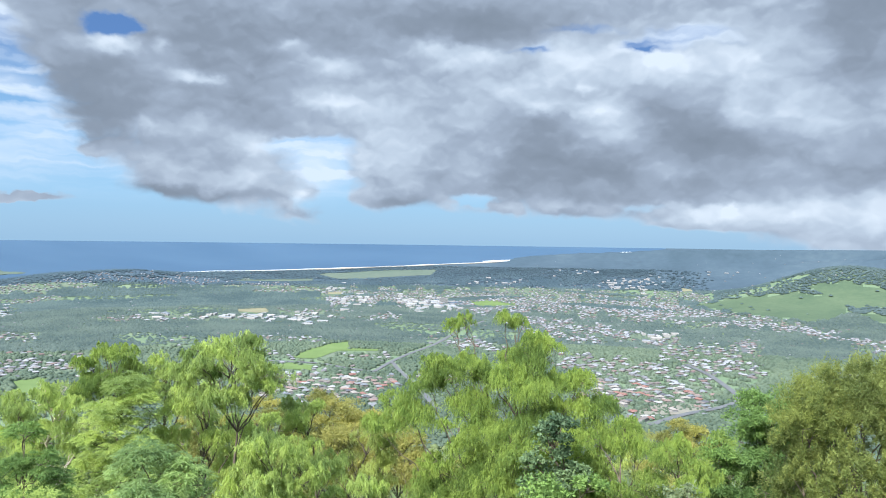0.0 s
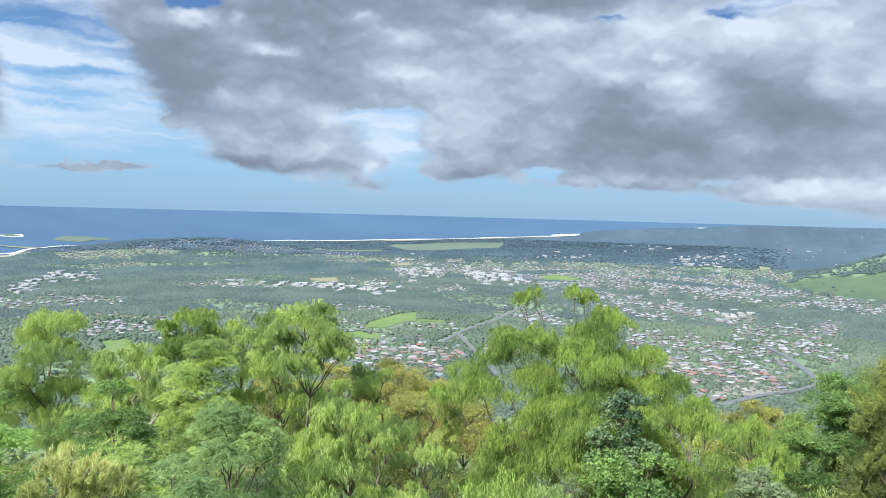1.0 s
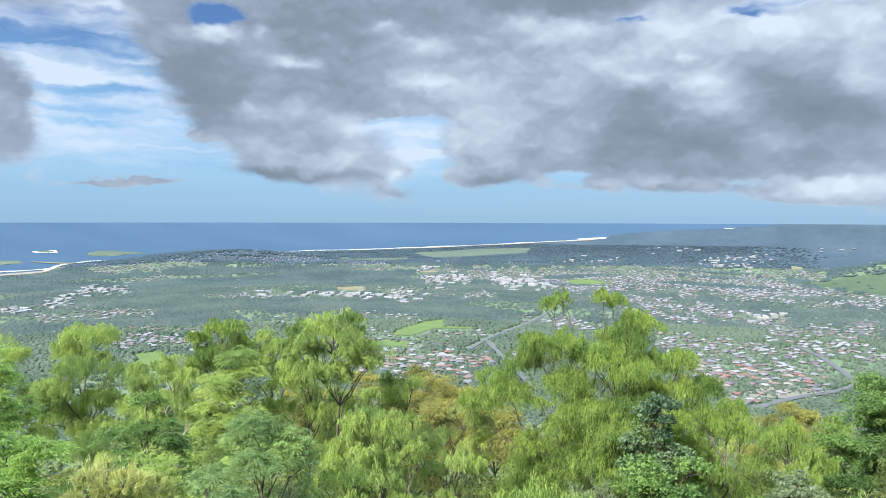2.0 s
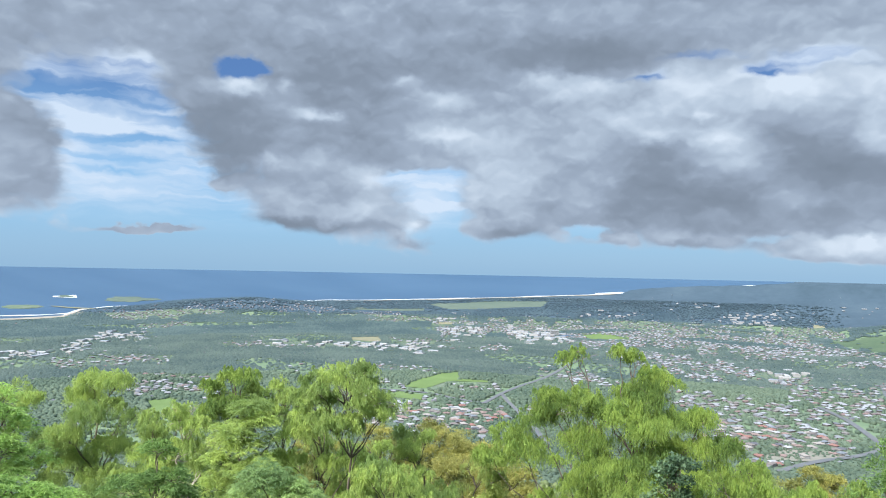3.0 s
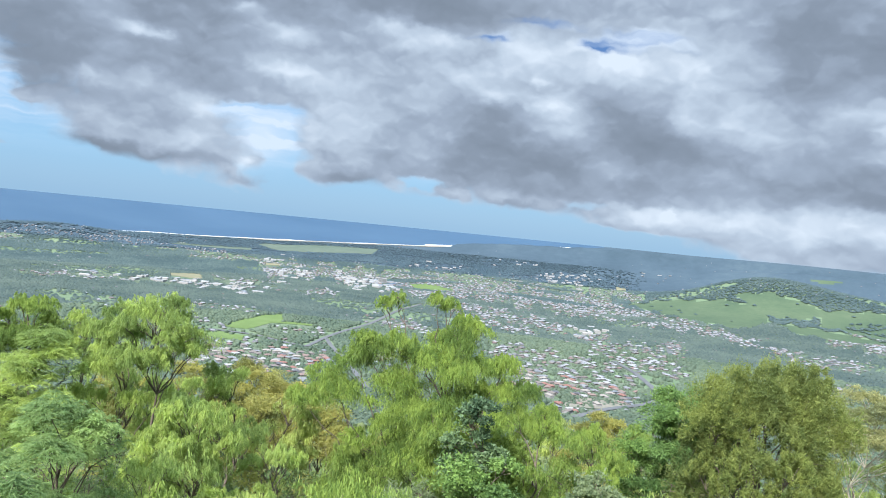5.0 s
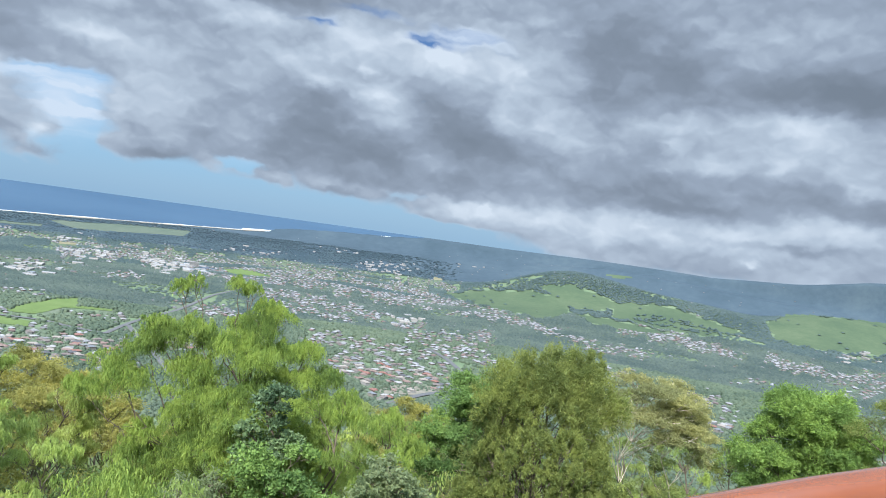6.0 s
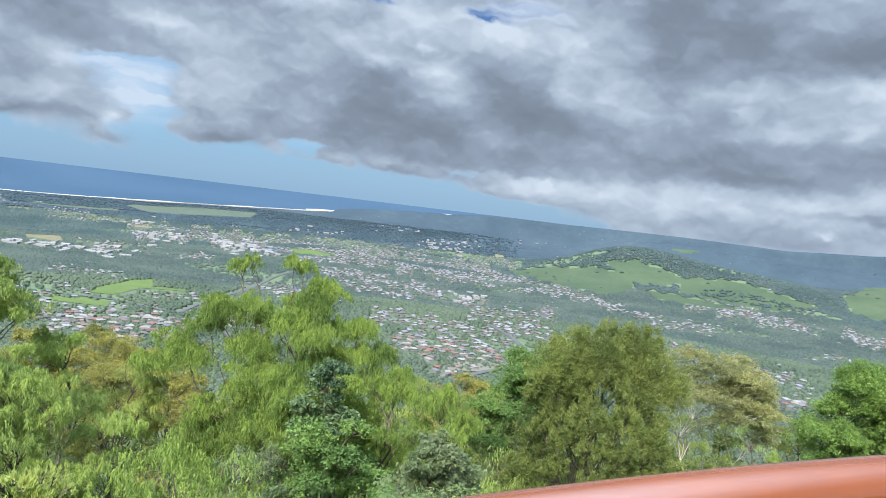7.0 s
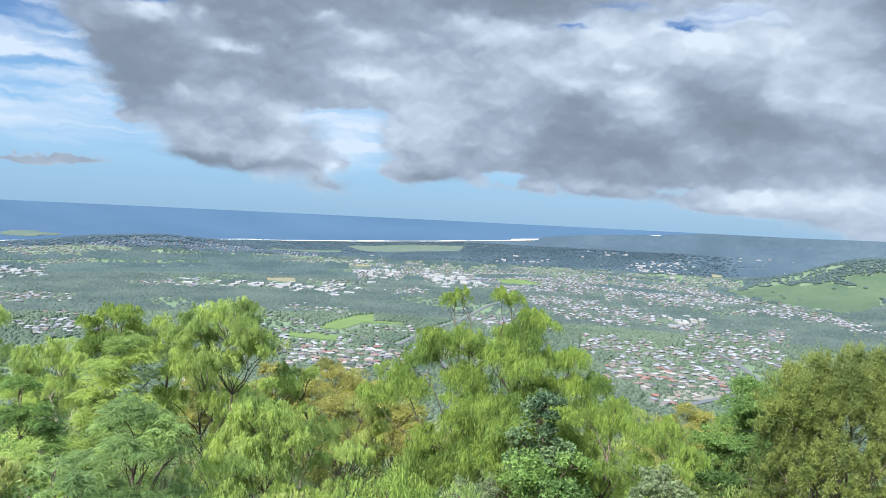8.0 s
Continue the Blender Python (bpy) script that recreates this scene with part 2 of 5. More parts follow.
def leaf_material(name, colour, young, share=0.55, rough=0.6):
    """Leaves: each one a little different, whole sprays paler and yellower than others."""
    m, k = material(name)
    island = k.add("ShaderNodeNewGeometry").outputs["Random Per Island"]
    place = k.add("ShaderNodeTexCoord").outputs["Object"]
    one = k.ramp(island, [(0.0, scaled(colour, 0.55)), (0.45, colour), (0.8, young), (1.0, scaled(young, 1.1))])
    spray = k.noise(place, 1.5, 3, 0.6)
    col = k.mix(k.smooth(spray, 0.36, 0.64), k.mix(0.45, one, scaled(colour, 0.75)), k.mix(0.7, one, young))
    clump = k.add("ShaderNodeObjectInfo").outputs["Random"]
    col = k.mix(1.0, col, k.ramp(clump, [(0.0, (0.54, 0.62, 0.68)), (0.4, (0.92, 0.95, 0.98)), (1.0, (1.02, 1.04, 0.97))]), "MULTIPLY")
    surface(k, col, rough, spec=0.18, through_light=k.mix(0.35, col, young), share=share)
    return m


LEAF = {
    "lime": leaf_material("leaf_lime", (0.132, 0.215, 0.054), (0.269, 0.352, 0.076), 0.42),
    "green": leaf_material("leaf_green", (0.237, 0.334, 0.101), (0.427, 0.514, 0.146)),
    "bright": leaf_material("leaf_bright", (0.185, 0.320, 0.084), (0.347, 0.488, 0.130)),
    "blue": leaf_material("leaf_blue_green", (0.181, 0.284, 0.105), (0.339, 0.448, 0.163)),
    "moss": leaf_material("leaf_moss", (0.090, 0.168, 0.050), (0.185, 0.284, 0.078), 0.42),
    "khaki": leaf_material("leaf_khaki", (0.238, 0.247, 0.103), (0.388, 0.376, 0.163)),
    "peach": leaf_material("leaf_peach", (0.291, 0.367, 0.103), (0.526, 0.514, 0.194)),
    "dark": leaf_material("leaf_dark", (0.065, 0.116, 0.056), (0.151, 0.215, 0.103), 0.3, 0.55),
    "olive": leaf_material("leaf_olive", (0.115, 0.155, 0.045), (0.237, 0.271, 0.076), 0.45),
    "orange": leaf_material("leaf_orange", (0.262, 0.272, 0.08), (0.4, 0.365, 0.108)),
    "fresh": leaf_material("leaf_fresh", (0.120, 0.205, 0.052), (0.235, 0.345, 0.082), 0.45),
    "straw": leaf_material("leaf_straw", (0.302, 0.378, 0.108), (0.482, 0.530, 0.162)),
    "grey": leaf_material("leaf_grey", (0.140, 0.194, 0.099), (0.246, 0.294, 0.151)),
}


def bark_material(name, pale, dark):
    m, k = material(name)
    place = k.add("ShaderNodeTexCoord").outputs["Object"]
    n = k.noise(k.vec("MULTIPLY", place, (6, 6, 1.2)), 1.0, 5, 0.65)
    surface(k, k.ramp(n, [(0.3, dark), (0.7, pale)]), 0.9, n, 0.5)
    return m


BARK_BROWN = bark_material("bark_brown", (0.15, 0.12, 0.09), (0.045, 0.036, 0.030))
BARK_PALE = bark_material("bark_pale", (0.62, 0.55, 0.46), (0.30, 0.25, 0.20))


def canopy_material(name, dark, pale, size):
    """Tree crowns seen from far: mottled, every crown its own green."""
    m, k = material(name)
    place = k.add("ShaderNodeTexCoord").outputs["Object"]
    island = k.add("ShaderNodeNewGeometry").outputs["Random Per Island"]
    n = k.noise(place, size, 4, 0.7)
    # broad patches: differing greens, and cloud shadows put into the colour
    broad = k.noise(place, 0.0045, 4, 0.6)
    f = k.math("ADD", k.math("MULTIPLY", n, 0.5), k.math("ADD", k.math("MULTIPLY", island, 0.35), k.math("MULTIPLY_ADD", broad, 1.7, -0.8)))
    col = k.ramp(f, [(0.2, dark), (0.8, pale)])
    surface(k, col, 0.95, n, 0.25, spec=0.05, through_light=col, share=0.5)
    return m


# the further the woods, the more blue haze is put into their colours
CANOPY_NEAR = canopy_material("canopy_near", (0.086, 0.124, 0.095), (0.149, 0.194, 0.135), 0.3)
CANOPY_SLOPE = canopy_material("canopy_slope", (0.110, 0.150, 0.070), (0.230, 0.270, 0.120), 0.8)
CANOPY_MID_HAZE = canopy_material("canopy_mid_haze", (0.074, 0.106, 0.101), (0.122, 0.158, 0.137), 0.1)
CANOPY_FAR_HAZE = canopy_material("canopy_far_haze", (0.066, 0.100, 0.104), (0.108, 0.148, 0.142), 0.06)
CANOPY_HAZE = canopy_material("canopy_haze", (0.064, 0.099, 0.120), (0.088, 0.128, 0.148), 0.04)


def ground_material(name, a, b, c, scale):
    m, k = material(name)
    place = k.add("ShaderNodeTexCoord").outputs["Object"]
    n1 = k.noise(place, scale, 5, 0.6)
    n2 = k.noise(place, scale * 9, 4, 0.65)
    f = k.math("MULTIPLY_ADD", n1, 0.75, k.math("MULTIPLY_ADD", n2, 0.4, -0.08))
    surface(k, k.ramp(f, [(0.25, a), (0.5, b), (0.78, c)]), 0.95, n2, 0.4, spec=0.1)
    return m


GROUND_BUSH = ground_material("ground_bush", (0.070, 0.105, 0.062), (0.092, 0.128, 0.076), (0.128, 0.155, 0.098), 0.01)
# the pasture's green has some blue haze mixed into it
GROUND_PASTURE = ground_material("ground_pasture", (0.035, 0.058, 0.037), (0.052, 0.077, 0.045), (0.074, 0.097, 0.058), 0.005)
GROUND_FIELD = ground_material("ground_field", (0.064, 0.098, 0.035), (0.082, 0.120, 0.042), (0.099, 0.138, 0.054), 0.02)
GROUND_MARSH = ground_material("ground_marsh", (0.052, 0.074, 0.059), (0.067, 0.088, 0.069), (0.085, 0.102, 0.079), 0.004)
GROUND_BARE = ground_material("ground_bare", (0.085, 0.109, 0.070), (0.140, 0.134, 0.111), (0.191, 0.166, 0.140), 0.03)
GROUND_DRY = ground_material("ground_dry", (0.112, 0.108, 0.069), (0.141, 0.134, 0.085), (0.164, 0.157, 0.108), 0.02)
# far land, with the blue of haze put into its colours
GROUND_FAR_HAZE = ground_material("ground_far_haze", (0.026, 0.043, 0.056), (0.037, 0.057, 0.074), (0.055, 0.078, 0.092), 0.003)
GROUND_TOWN = ground_material("ground_town", (0.056, 0.082, 0.053), (0.078, 0.102, 0.069), (0.120, 0.130, 0.104), 0.02)
SAND = ground_material("sand", (0.154, 0.134, 0.109), (0.186, 0.166, 0.134), (0.218, 0.192, 0.160), 0.02)
ROAD = ground_material("asphalt", (0.070, 0.074, 0.078), (0.086, 0.090, 0.094), (0.106, 0.108, 0.112), 0.05)
FOAM = ground_material("foam", (0.258, 0.286, 0.306), (0.340, 0.361, 0.374), (0.408, 0.422, 0.428), 0.03)


def sea_material():
    m, k = material("sea_water")
    place = k.add("ShaderNodeTexCoord").outputs["Object"]
    n = k.noise(k.vec("MULTIPLY", place, (0.0012, 0.004, 0)), 1.0, 4, 0.55)
    chop = k.noise(place, 0.08, 3, 0.6)
    surface(k, k.ramp(n, [(0.3, (0.021, 0.050, 0.088)), (0.7, (0.028, 0.060, 0.100))]), 0.55, chop, 0.3, spec=0.15)
    return m


SEA = sea_material()


def paint_material(name, stops, rough=0.7, place_scale=0.4):
    """Roofs and walls: one colour for every building, with streaks of weather."""
    m, k = material(name)
    geo = k.add("ShaderNodeNewGeometry").outputs["Random Per Island"]
    place = k.add("ShaderNodeTexCoord").outputs["Object"]
    col = k.ramp(geo, stops, "CONSTANT")
    n = k.noise(place, place_scale, 4, 0.6)
    surface(k, k.mix(k.math("MULTIPLY", n, 0.45), col, k.mix(0.5, col, (0.12, 0.11, 0.10))), rough, n, 0.1, spec=0.2)
    return m


def plain_material(name, colour, rough=0.7, metal=0.0, scale=1.5, spec=0.3):
    m, k = material(name)
    place = k.add("ShaderNodeTexCoord").outputs["Object"]
    n = k.noise(place, scale, 4, 0.6)
    surface(k, k.mix(k.math("MULTIPLY", n, 0.5), colour, scaled(colour, 0.6)), rough, n, 0.1, metal=metal, spec=spec)
    return m


ROOF_MIX = paint_material("roof_mix", [(0.0, (0.188, 0.196, 0.209)), (0.24, (0.104, 0.107, 0.115)), (0.38, (0.105, 0.085, 0.083)), (0.48, (0.159, 0.163, 0.174)),
                                       (0.66, (0.072, 0.077, 0.089)), (0.76, (0.123, 0.112, 0.107)), (0.86, (0.168, 0.168, 0.171)), (0.94, (0.123, 0.082, 0.076))])
WALL_MIX = paint_material("wall_mix", [(0.0, (0.112, 0.109, 0.107)), (0.4, (0.077, 0.068, 0.065)), (0.7, (0.132, 0.133, 0.135))])
ROOFS = {n: plain_material("roof_" + n, c, 0.75) for n, c in (
    ("red", (0.156, 0.079, 0.066)), ("terracotta", (0.146, 0.105, 0.094)), ("brown", (0.116, 0.100, 0.094)), ("grey", (0.132, 0.138, 0.146)),
    ("white", (0.212, 0.215, 0.218)), ("slate_blue", (0.111, 0.123, 0.138)), ("dark", (0.061, 0.064, 0.072)), ("cream", (0.194, 0.176, 0.159)))}
WALLS = {n: plain_material("wall_" + n, c, 0.85) for n, c in (("cream", (0.149, 0.143, 0.134)), ("brick", (0.097, 0.077, 0.069)), ("white", (0.184, 0.187, 0.189)))}
GLASS_DARK = plain_material("window_glass", (0.06, 0.07, 0.08), 0.15, spec=0.6)


def rail_material():
    """Glossy orange-brown paint on a round rail, worn a little along the top."""
    m, k = material("rail_paint")
    place = k.add("ShaderNodeTexCoord").outputs["Object"]
    n = k.noise(k.vec("MULTIPLY", place, (3, 40, 40)), 1.0, 4, 0.6)
    n2 = k.noise(place, 60, 3, 0.6)
    col = k.ramp(n, [(0.3, (0.165, 0.037, 0.002)), (0.7, (0.200, 0.046, 0.002))])
    surface(k, col, 0.5, n2, 0.02, spec=0.1, coat=1.0)
    coat = next(n for n in m.node_tree.nodes if n.type == "BSDF_PRINCIPLED")
    coat.inputs["Coat IOR"].default_value = 2.4
    k.put(coat.inputs["Coat Roughness"], k.math("MULTIPLY_ADD", n2, 0.06, 0.03))
    return m


RAIL_PAINT = rail_material()
STEEL_DARK = plain_material("steel_dark", (0.045, 0.055, 0.075), 0.4, 0.0, 30, 0.5)
STEEL_PALE = plain_material("steel_pale", (0.36, 0.39, 0.45), 0.35, 0.3, 30, 0.5)
DECK_WOOD = bark_material("deck_wood", (0.17, 0.14, 0.11), (0.09, 0.075, 0.06))
# ---------------------------------------------------------------- mesh helpers
rng = np.random.default_rng(7)


def mesh(name, verts, faces, mats, smooth=False, index=None):
    """A mesh from arrays; all faces have the same number of corners."""
    verts, faces = np.asarray(verts, np.float32), np.asarray(faces, np.int32)
    me = bpy.data.meshes.new(name)
    me.vertices.add(len(verts))
    me.vertices.foreach_set("co", verts.ravel())
    n, c = faces.shape
    me.loops.add(n * c)
    me.loops.foreach_set("vertex_index", faces.ravel())
    me.polygons.add(n)
    me.polygons.foreach_set("loop_start", np.arange(0, n * c, c, dtype=np.int32))
    if smooth:
        me.polygons.foreach_set("use_smooth", np.ones(n, bool))
    if index is not None:
        me.polygons.foreach_set("material_index", np.asarray(index, np.int32))
    for m in mats if isinstance(mats, (list, tuple)) else [mats]:
        me.materials.append(m)
    me.update(calc_edges=True)
    return me


def child(name, me, parent, label=""):
    ob = new(name, me)
    ob.parent = parent
    return tagged(ob, label) if label else ob


def part(name, bm, mat, parent, label=""):
    me = bpy.data.meshes.new(name)
    bm.to_mesh(me)
    bm.free()
    me.materials.append(mat)
    return child(name, me, parent, label)


def tube(points, radii, sides=7):
    """Vertices and quads of a tapered tube along points, closed by its taper."""
    p, r = np.asarray(points, float), np.asarray(radii, float)
    t = np.gradient(p, axis=0)
    t /= np.linalg.norm(t, axis=1)[:, None] + 1e-9
    side = np.cross(t, (0.31, 0.95, 0.12))
    side /= np.linalg.norm(side, axis=1)[:, None] + 1e-9
    up = np.cross(side, t)
    a = np.linspace(0, 2 * np.pi, sides, endpoint=False)
    v = p[:, None] + r[:, None, None] * (np.cos(a)[None, :, None] * side[:, None] + np.sin(a)[None, :, None] * up[:, None])
    i = np.arange(len(p) - 1)[:, None] * sides
    j, j2 = np.arange(sides)[None], (np.arange(sides)[None] + 1) % sides
    f = np.stack([i + j, i + j2, i + sides + j2, i + sides + j], -1).reshape(-1, 4)
    return v.reshape(-1, 3), f


def leaves(centres, ways, length, width, fold=0.0):
    """Narrow pointed leaves at the centres, pointing along ways."""
    n = len(centres)
    w = ways / (np.linalg.norm(ways, axis=1)[:, None] + 1e-9)
    s = np.cross(w, rng.normal(size=(n, 3)))
    s /= np.linalg.norm(s, axis=1)[:, None] + 1e-9
    ln = length * rng.uniform(0.6, 1.3, (n, 1))
    wd = width * rng.uniform(0.7, 1.3, (n, 1))
    v = np.stack([centres + s * wd * 0.5 - w * ln * 0.4, centres + w * ln * 0.6, centres - s * wd * 0.5 - w * ln * 0.4], 1)
    return v.reshape(-1, 3), np.arange(n * 3).reshape(n, 3)


# ---------------------------------------------------------------- the lie of the land
EYE = 300.0          # the lookout above the plain
BEND = 3200.0        # past this the plain is drawn together, so that its rim lies at the horizon
PULL = 1750.0


def true_distance(r):
    u = np.clip(r - BEND, 0, PULL * 0.97)
    return np.where(r > BEND, BEND + u / (1 - u / PULL), r)


def drawn_distance(R):
    u = np.clip(R - BEND, 0, None)
    return np.where(R > BEND, BEND + u / (1 + u / PULL), R)


COAST = [(-80, -3.9), (-40.1, -3.93), (-36.7, -3.78), (-35.6, -3.38), (-33.8, -3.18), (-31.1, -3.08), (-28.0, -2.95), (-21.8, -2.78), (-18.3, -2.61),
         (-12.9, -2.5), (-7.5, -2.28), (-1.2, -1.98), (4.9, -1.59), (6.2, -1.22), (9.5, -0.98), (14.7, -0.83), (16.3, -0.70), (17.5, -0.30), (20, -0.2)]
# hills: azimuth, distance, spread in azimuth and distance, height
HILLS = [(29.0, 4150, 3.9, 520, 172), (35.5, 3950, 3.6, 470, 74), (40.5, 3900, 3.6, 470, 66), (48.8, 4600, 4.2, 640, 148), (-24.0, 5560, 3.6, 520, 52), (-29.5, 5000, 3.0, 520, 28),
         (51.5, 14400, 3.2, 1800, 450), (45.0, 15600, 4.5, 1800, 200), (33.0, 10400, 4.0, 1400, 124), (40.0, 8600, 6.0, 1200, 76), (24.0, 23000, 9.0, 5000, 110), (38.0, 21000, 9.0, 5000, 150), (10.5, 18000, 3.5, 3000, 16)]


def azimuth(x, y):
    return np.degrees(np.arctan2(x, y))


def coast_distance(az):
    c = np.array(COAST)
    el = np.interp(az, c[:, 0], c[:, 1])
    return np.where((az > 18) | (az < -90), 1e6, EYE / np.tan(np.radians(-el)))


def sheet(r):
    """Height of the level plain, and how much it is drawn together there."""
    R = true_distance(r)
    return -EYE * r / R, r / R


def ground(x, y, sea=True):
    r = np.hypot(x, y)
    az = azimuth(x, y)
    R = true_distance(r)
    level, pull = sheet(r)
    h = np.zeros_like(r) + 6.0
    for a, d, sa, sd, top in HILLS:
        h = h + top * np.exp(-0.5 * ((az - a) / sa) ** 2 - 0.5 * ((R - d) / sd) ** 2)
    h = h + 4.0 * np.sin(x * 0.0055 + 1.3) * np.cos(y * 0.0045) + 2.5 * np.sin(x * 0.0115 + y * 0.0085)
    over = coast_distance(az) - R
    if sea:
        h = np.where(over < 120, np.clip(over / 120, -1, 1) * 6.0, h * np.clip((over - 120) / 500 + 0.6, 0.6, 1))
    flat = level + h * pull
    front = np.clip(0.5 + 0.75 * np.cos(np.radians(az)), 0, 1)
    fall = np.where(r < 70, 0.34 * r, 23.8 + 0.39 * (r - 70))
    rise = 0.85 * np.clip(r - 4, 0, 56) * np.clip((np.abs(az) - 105) / 30, 0, 1)      # unseen slope added behind, to darken the rail's reflections
    hill = -2.7 - fall * front - 0.02 * r + rise
    soft = 12.0
    m = np.maximum(hill, flat)
    return m + soft * np.log(np.exp((hill - m) / soft) + np.exp((flat - m) / soft)) * (r > 60)


def place(az, el):
    """The point of the plain seen at that azimuth and elevation."""
    R = EYE / math.tan(radians(-el))
    r = float(drawn_distance(np.array(R)))
    return r * math.sin(radians(az)), r * math.cos(radians(az))


def polar(azs, rs, z):
    A, Rr = np.meshgrid(np.radians(azs), rs, indexing="ij")
    x, y = Rr * np.sin(A), Rr * np.cos(A)
    v = np.stack([x, y, z(x, y)], -1).reshape(-1, 3)
    n = len(rs)
    i, j = np.meshgrid(np.arange(len(azs) - 1), np.arange(n - 1), indexing="ij")
    b = (i * n + j).ravel()
    return v, np.stack([b, b + n, b + n + 1, b + 1], -1)




def in_plots(plans, az, el, wob=0.0):
    """Whether points lie in any of the outlines, given as corners in azimuth and elevation."""
    got = np.zeros(np.shape(az), bool)
    for rows in plans:
        a, e = np.array(rows).T
        odd = np.zeros(np.shape(az), bool)
        for i in range(len(a)):
            a0, e0, a1, e1 = a[i - 1], e[i - 1], a[i], e[i]
            if e0 != e1:
                odd ^= ((e0 > el + wob) != (e1 > el + wob)) & (az < a0 + (el + wob - e0) * (a1 - a0) / (e1 - e0))
        got |= odd
    return got


# grassy hillsides, by the outline that they show
PASTURE = [[(19.3, -4.7), (22.5, -3.89), (26.5, -3.37), (29.2, -3.64), (29.8, -4.68), (27.7, -5.45), (24.0, -5.22), (21.2, -4.88)],
           [(27.1, -2.87), (29.5, -2.43), (31.8, -2.81), (33.6, -3.64), (31.1, -4.26), (28.8, -4.15)],
           [(32.7, -3.34), (36.9, -2.9), (40.3, -3.56), (42.7, -4.07), (40.0, -4.76), (36.3, -4.74), (32.9, -4.43)],
           [(43.7, -3.05), (45.4, -2.0), (54.3, -1.5), (54.5, -3.61), (47.6, -4.31), (44.6, -4.14)],
           [(30.2, -4.61), (32.9, -4.64), (38.0, -4.98), (35.1, -5.29), (31.2, -5.22)],
           [(31.5, -1.15), (34.0, -0.61), (35.3, -0.73), (32.9, -1.4)]]

# ---------------------------------------------------------------- town plan: strips of azimuth and elevation, half-width, share of plots built
HOMES_COAST = [([(-33.4, -3.76), (-29.2, -3.62), (-25.6, -3.14), (-23.5, -2.86), (-21.3, -3.11), (-18.7, -3.23)], 0.36, 0.95),
               ([(-31.5, -4.6), (-28.4, -4.49)], 0.18, 0.50),
               ([(-36.9, -7.21), (-33.1, -6.96), (-29.8, -6.96)], 0.45, 0.60),
               ([(-25.4, -6.03), (-19.6, -6.05)], 0.23, 0.60),
               ([(-32.5, -9.03), (-29.2, -9.12), (-26.6, -9.48)], 0.50, 0.95),
               ([(-31.6, -7.87), (-26.8, -8.62)], 0.27, 0.35),
               ([(-12.5, -5.7), (-8.2, -5.76)], 0.18, 0.60),
               ([(-21.1, -6.06), (-18.1, -6.08)], 0.18, 0.60),
               ([(-18.3, -3.36), (-12.9, -3.58), (-11.8, -3.95)], 0.27, 0.70),
               ([(-14.3, -4.07), (-8.9, -3.95)], 0.18, 0.60)]
HOMES_TOWN = [([(-9.1, -4.58), (-4.8, -4.48), (0.6, -4.61), (5.4, -4.44)], 0.63, 0.95),
              ([(1.5, -4.96), (5.8, -4.87), (12.0, -4.92), (17.8, -4.91)], 0.86, 0.95),
              ([(-12.0, -5.88), (-3.6, -6.18)], 0.27, 0.60),
              ([(4.5, -6.13), (10.0, -6.65), (14.0, -7.1), (18.0, -7.53)], 0.45, 0.95),
              ([(6.7, -7.16), (12.5, -7.77)], 0.32, 0.70),
              ([(-0.7, -7.93), (4.6, -8.45)], 0.41, 0.90),
              ([(-14.1, -7.83), (-9.5, -7.96)], 0.23, 0.60),
              ([(-13.6, -8.86), (-11.8, -9.1)], 0.32, 0.60),
              ([(-9.1, -9.12), (-4.3, -9.18)], 0.32, 0.75)]
HOMES_SUBURB = [([(-14.7, -10.91), (-11.1, -11.36), (-7.5, -11.63), (-3.0, -12.19), (1.1, -11.57)], 1.09, 0.95),
                ([(9.6, -9.3), (14.1, -9.66), (17.8, -9.86), (21.4, -8.96), (23.7, -9.06)], 0.68, 0.90),
                ([(11.7, -11.27), (16.0, -11.42), (20.4, -11.08)], 1.09, 0.95),
                ([(14.5, -13.36), (21.1, -12.15)], 0.59, 0.70),
                ([(17.5, -8.41), (23.7, -7.62)], 0.59, 0.70),
                ([(14.0, -5.6), (18.5, -5.52), (23.6, -5.79)], 0.45, 0.85),
                ([(16.7, -3.89), (20.3, -4.01)], 0.36, 0.70),
                ([(5.8, -3.91), (15.9, -4.16)], 0.32, 0.60)]
HOMES_EAST = [([(17.6, -5.06), (22.7, -5.5), (27.8, -6.2), (31.6, -6.67)], 0.36, 0.85),
              ([(34.0, -5.21), (38.1, -5.36), (42.4, -5.93)], 0.50, 0.95),
              ([(31.5, -7.13), (35.8, -6.85)], 0.41, 0.80),
              ([(44.6, -5.7), (47.8, -5.95), (49.2, -6.13)], 0.45, 0.85),
              ([(30.2, -9.2), (34.7, -8.6)], 0.36, 0.85),
              ([(37.6, -9.19), (42.3, -9.66)], 0.50, 0.80),
              ([(38.4, -10.89), (42.2, -11.34)], 0.82, 0.85),
              ([(47.9, -8.01), (51.8, -6.01)], 0.41, 0.60),
              ([(42.4, -7.68), (44.5, -7.26)], 0.23, 0.60),
              ([(35.7, -3.14), (39.6, -3.37)], 0.11, 0.40),
              ([(49.5, -5.98), (51.8, -5.67)], 0.54, 0.80)]
HOMES = HOMES_COAST + HOMES_TOWN + HOMES_SUBURB + HOMES_EAST
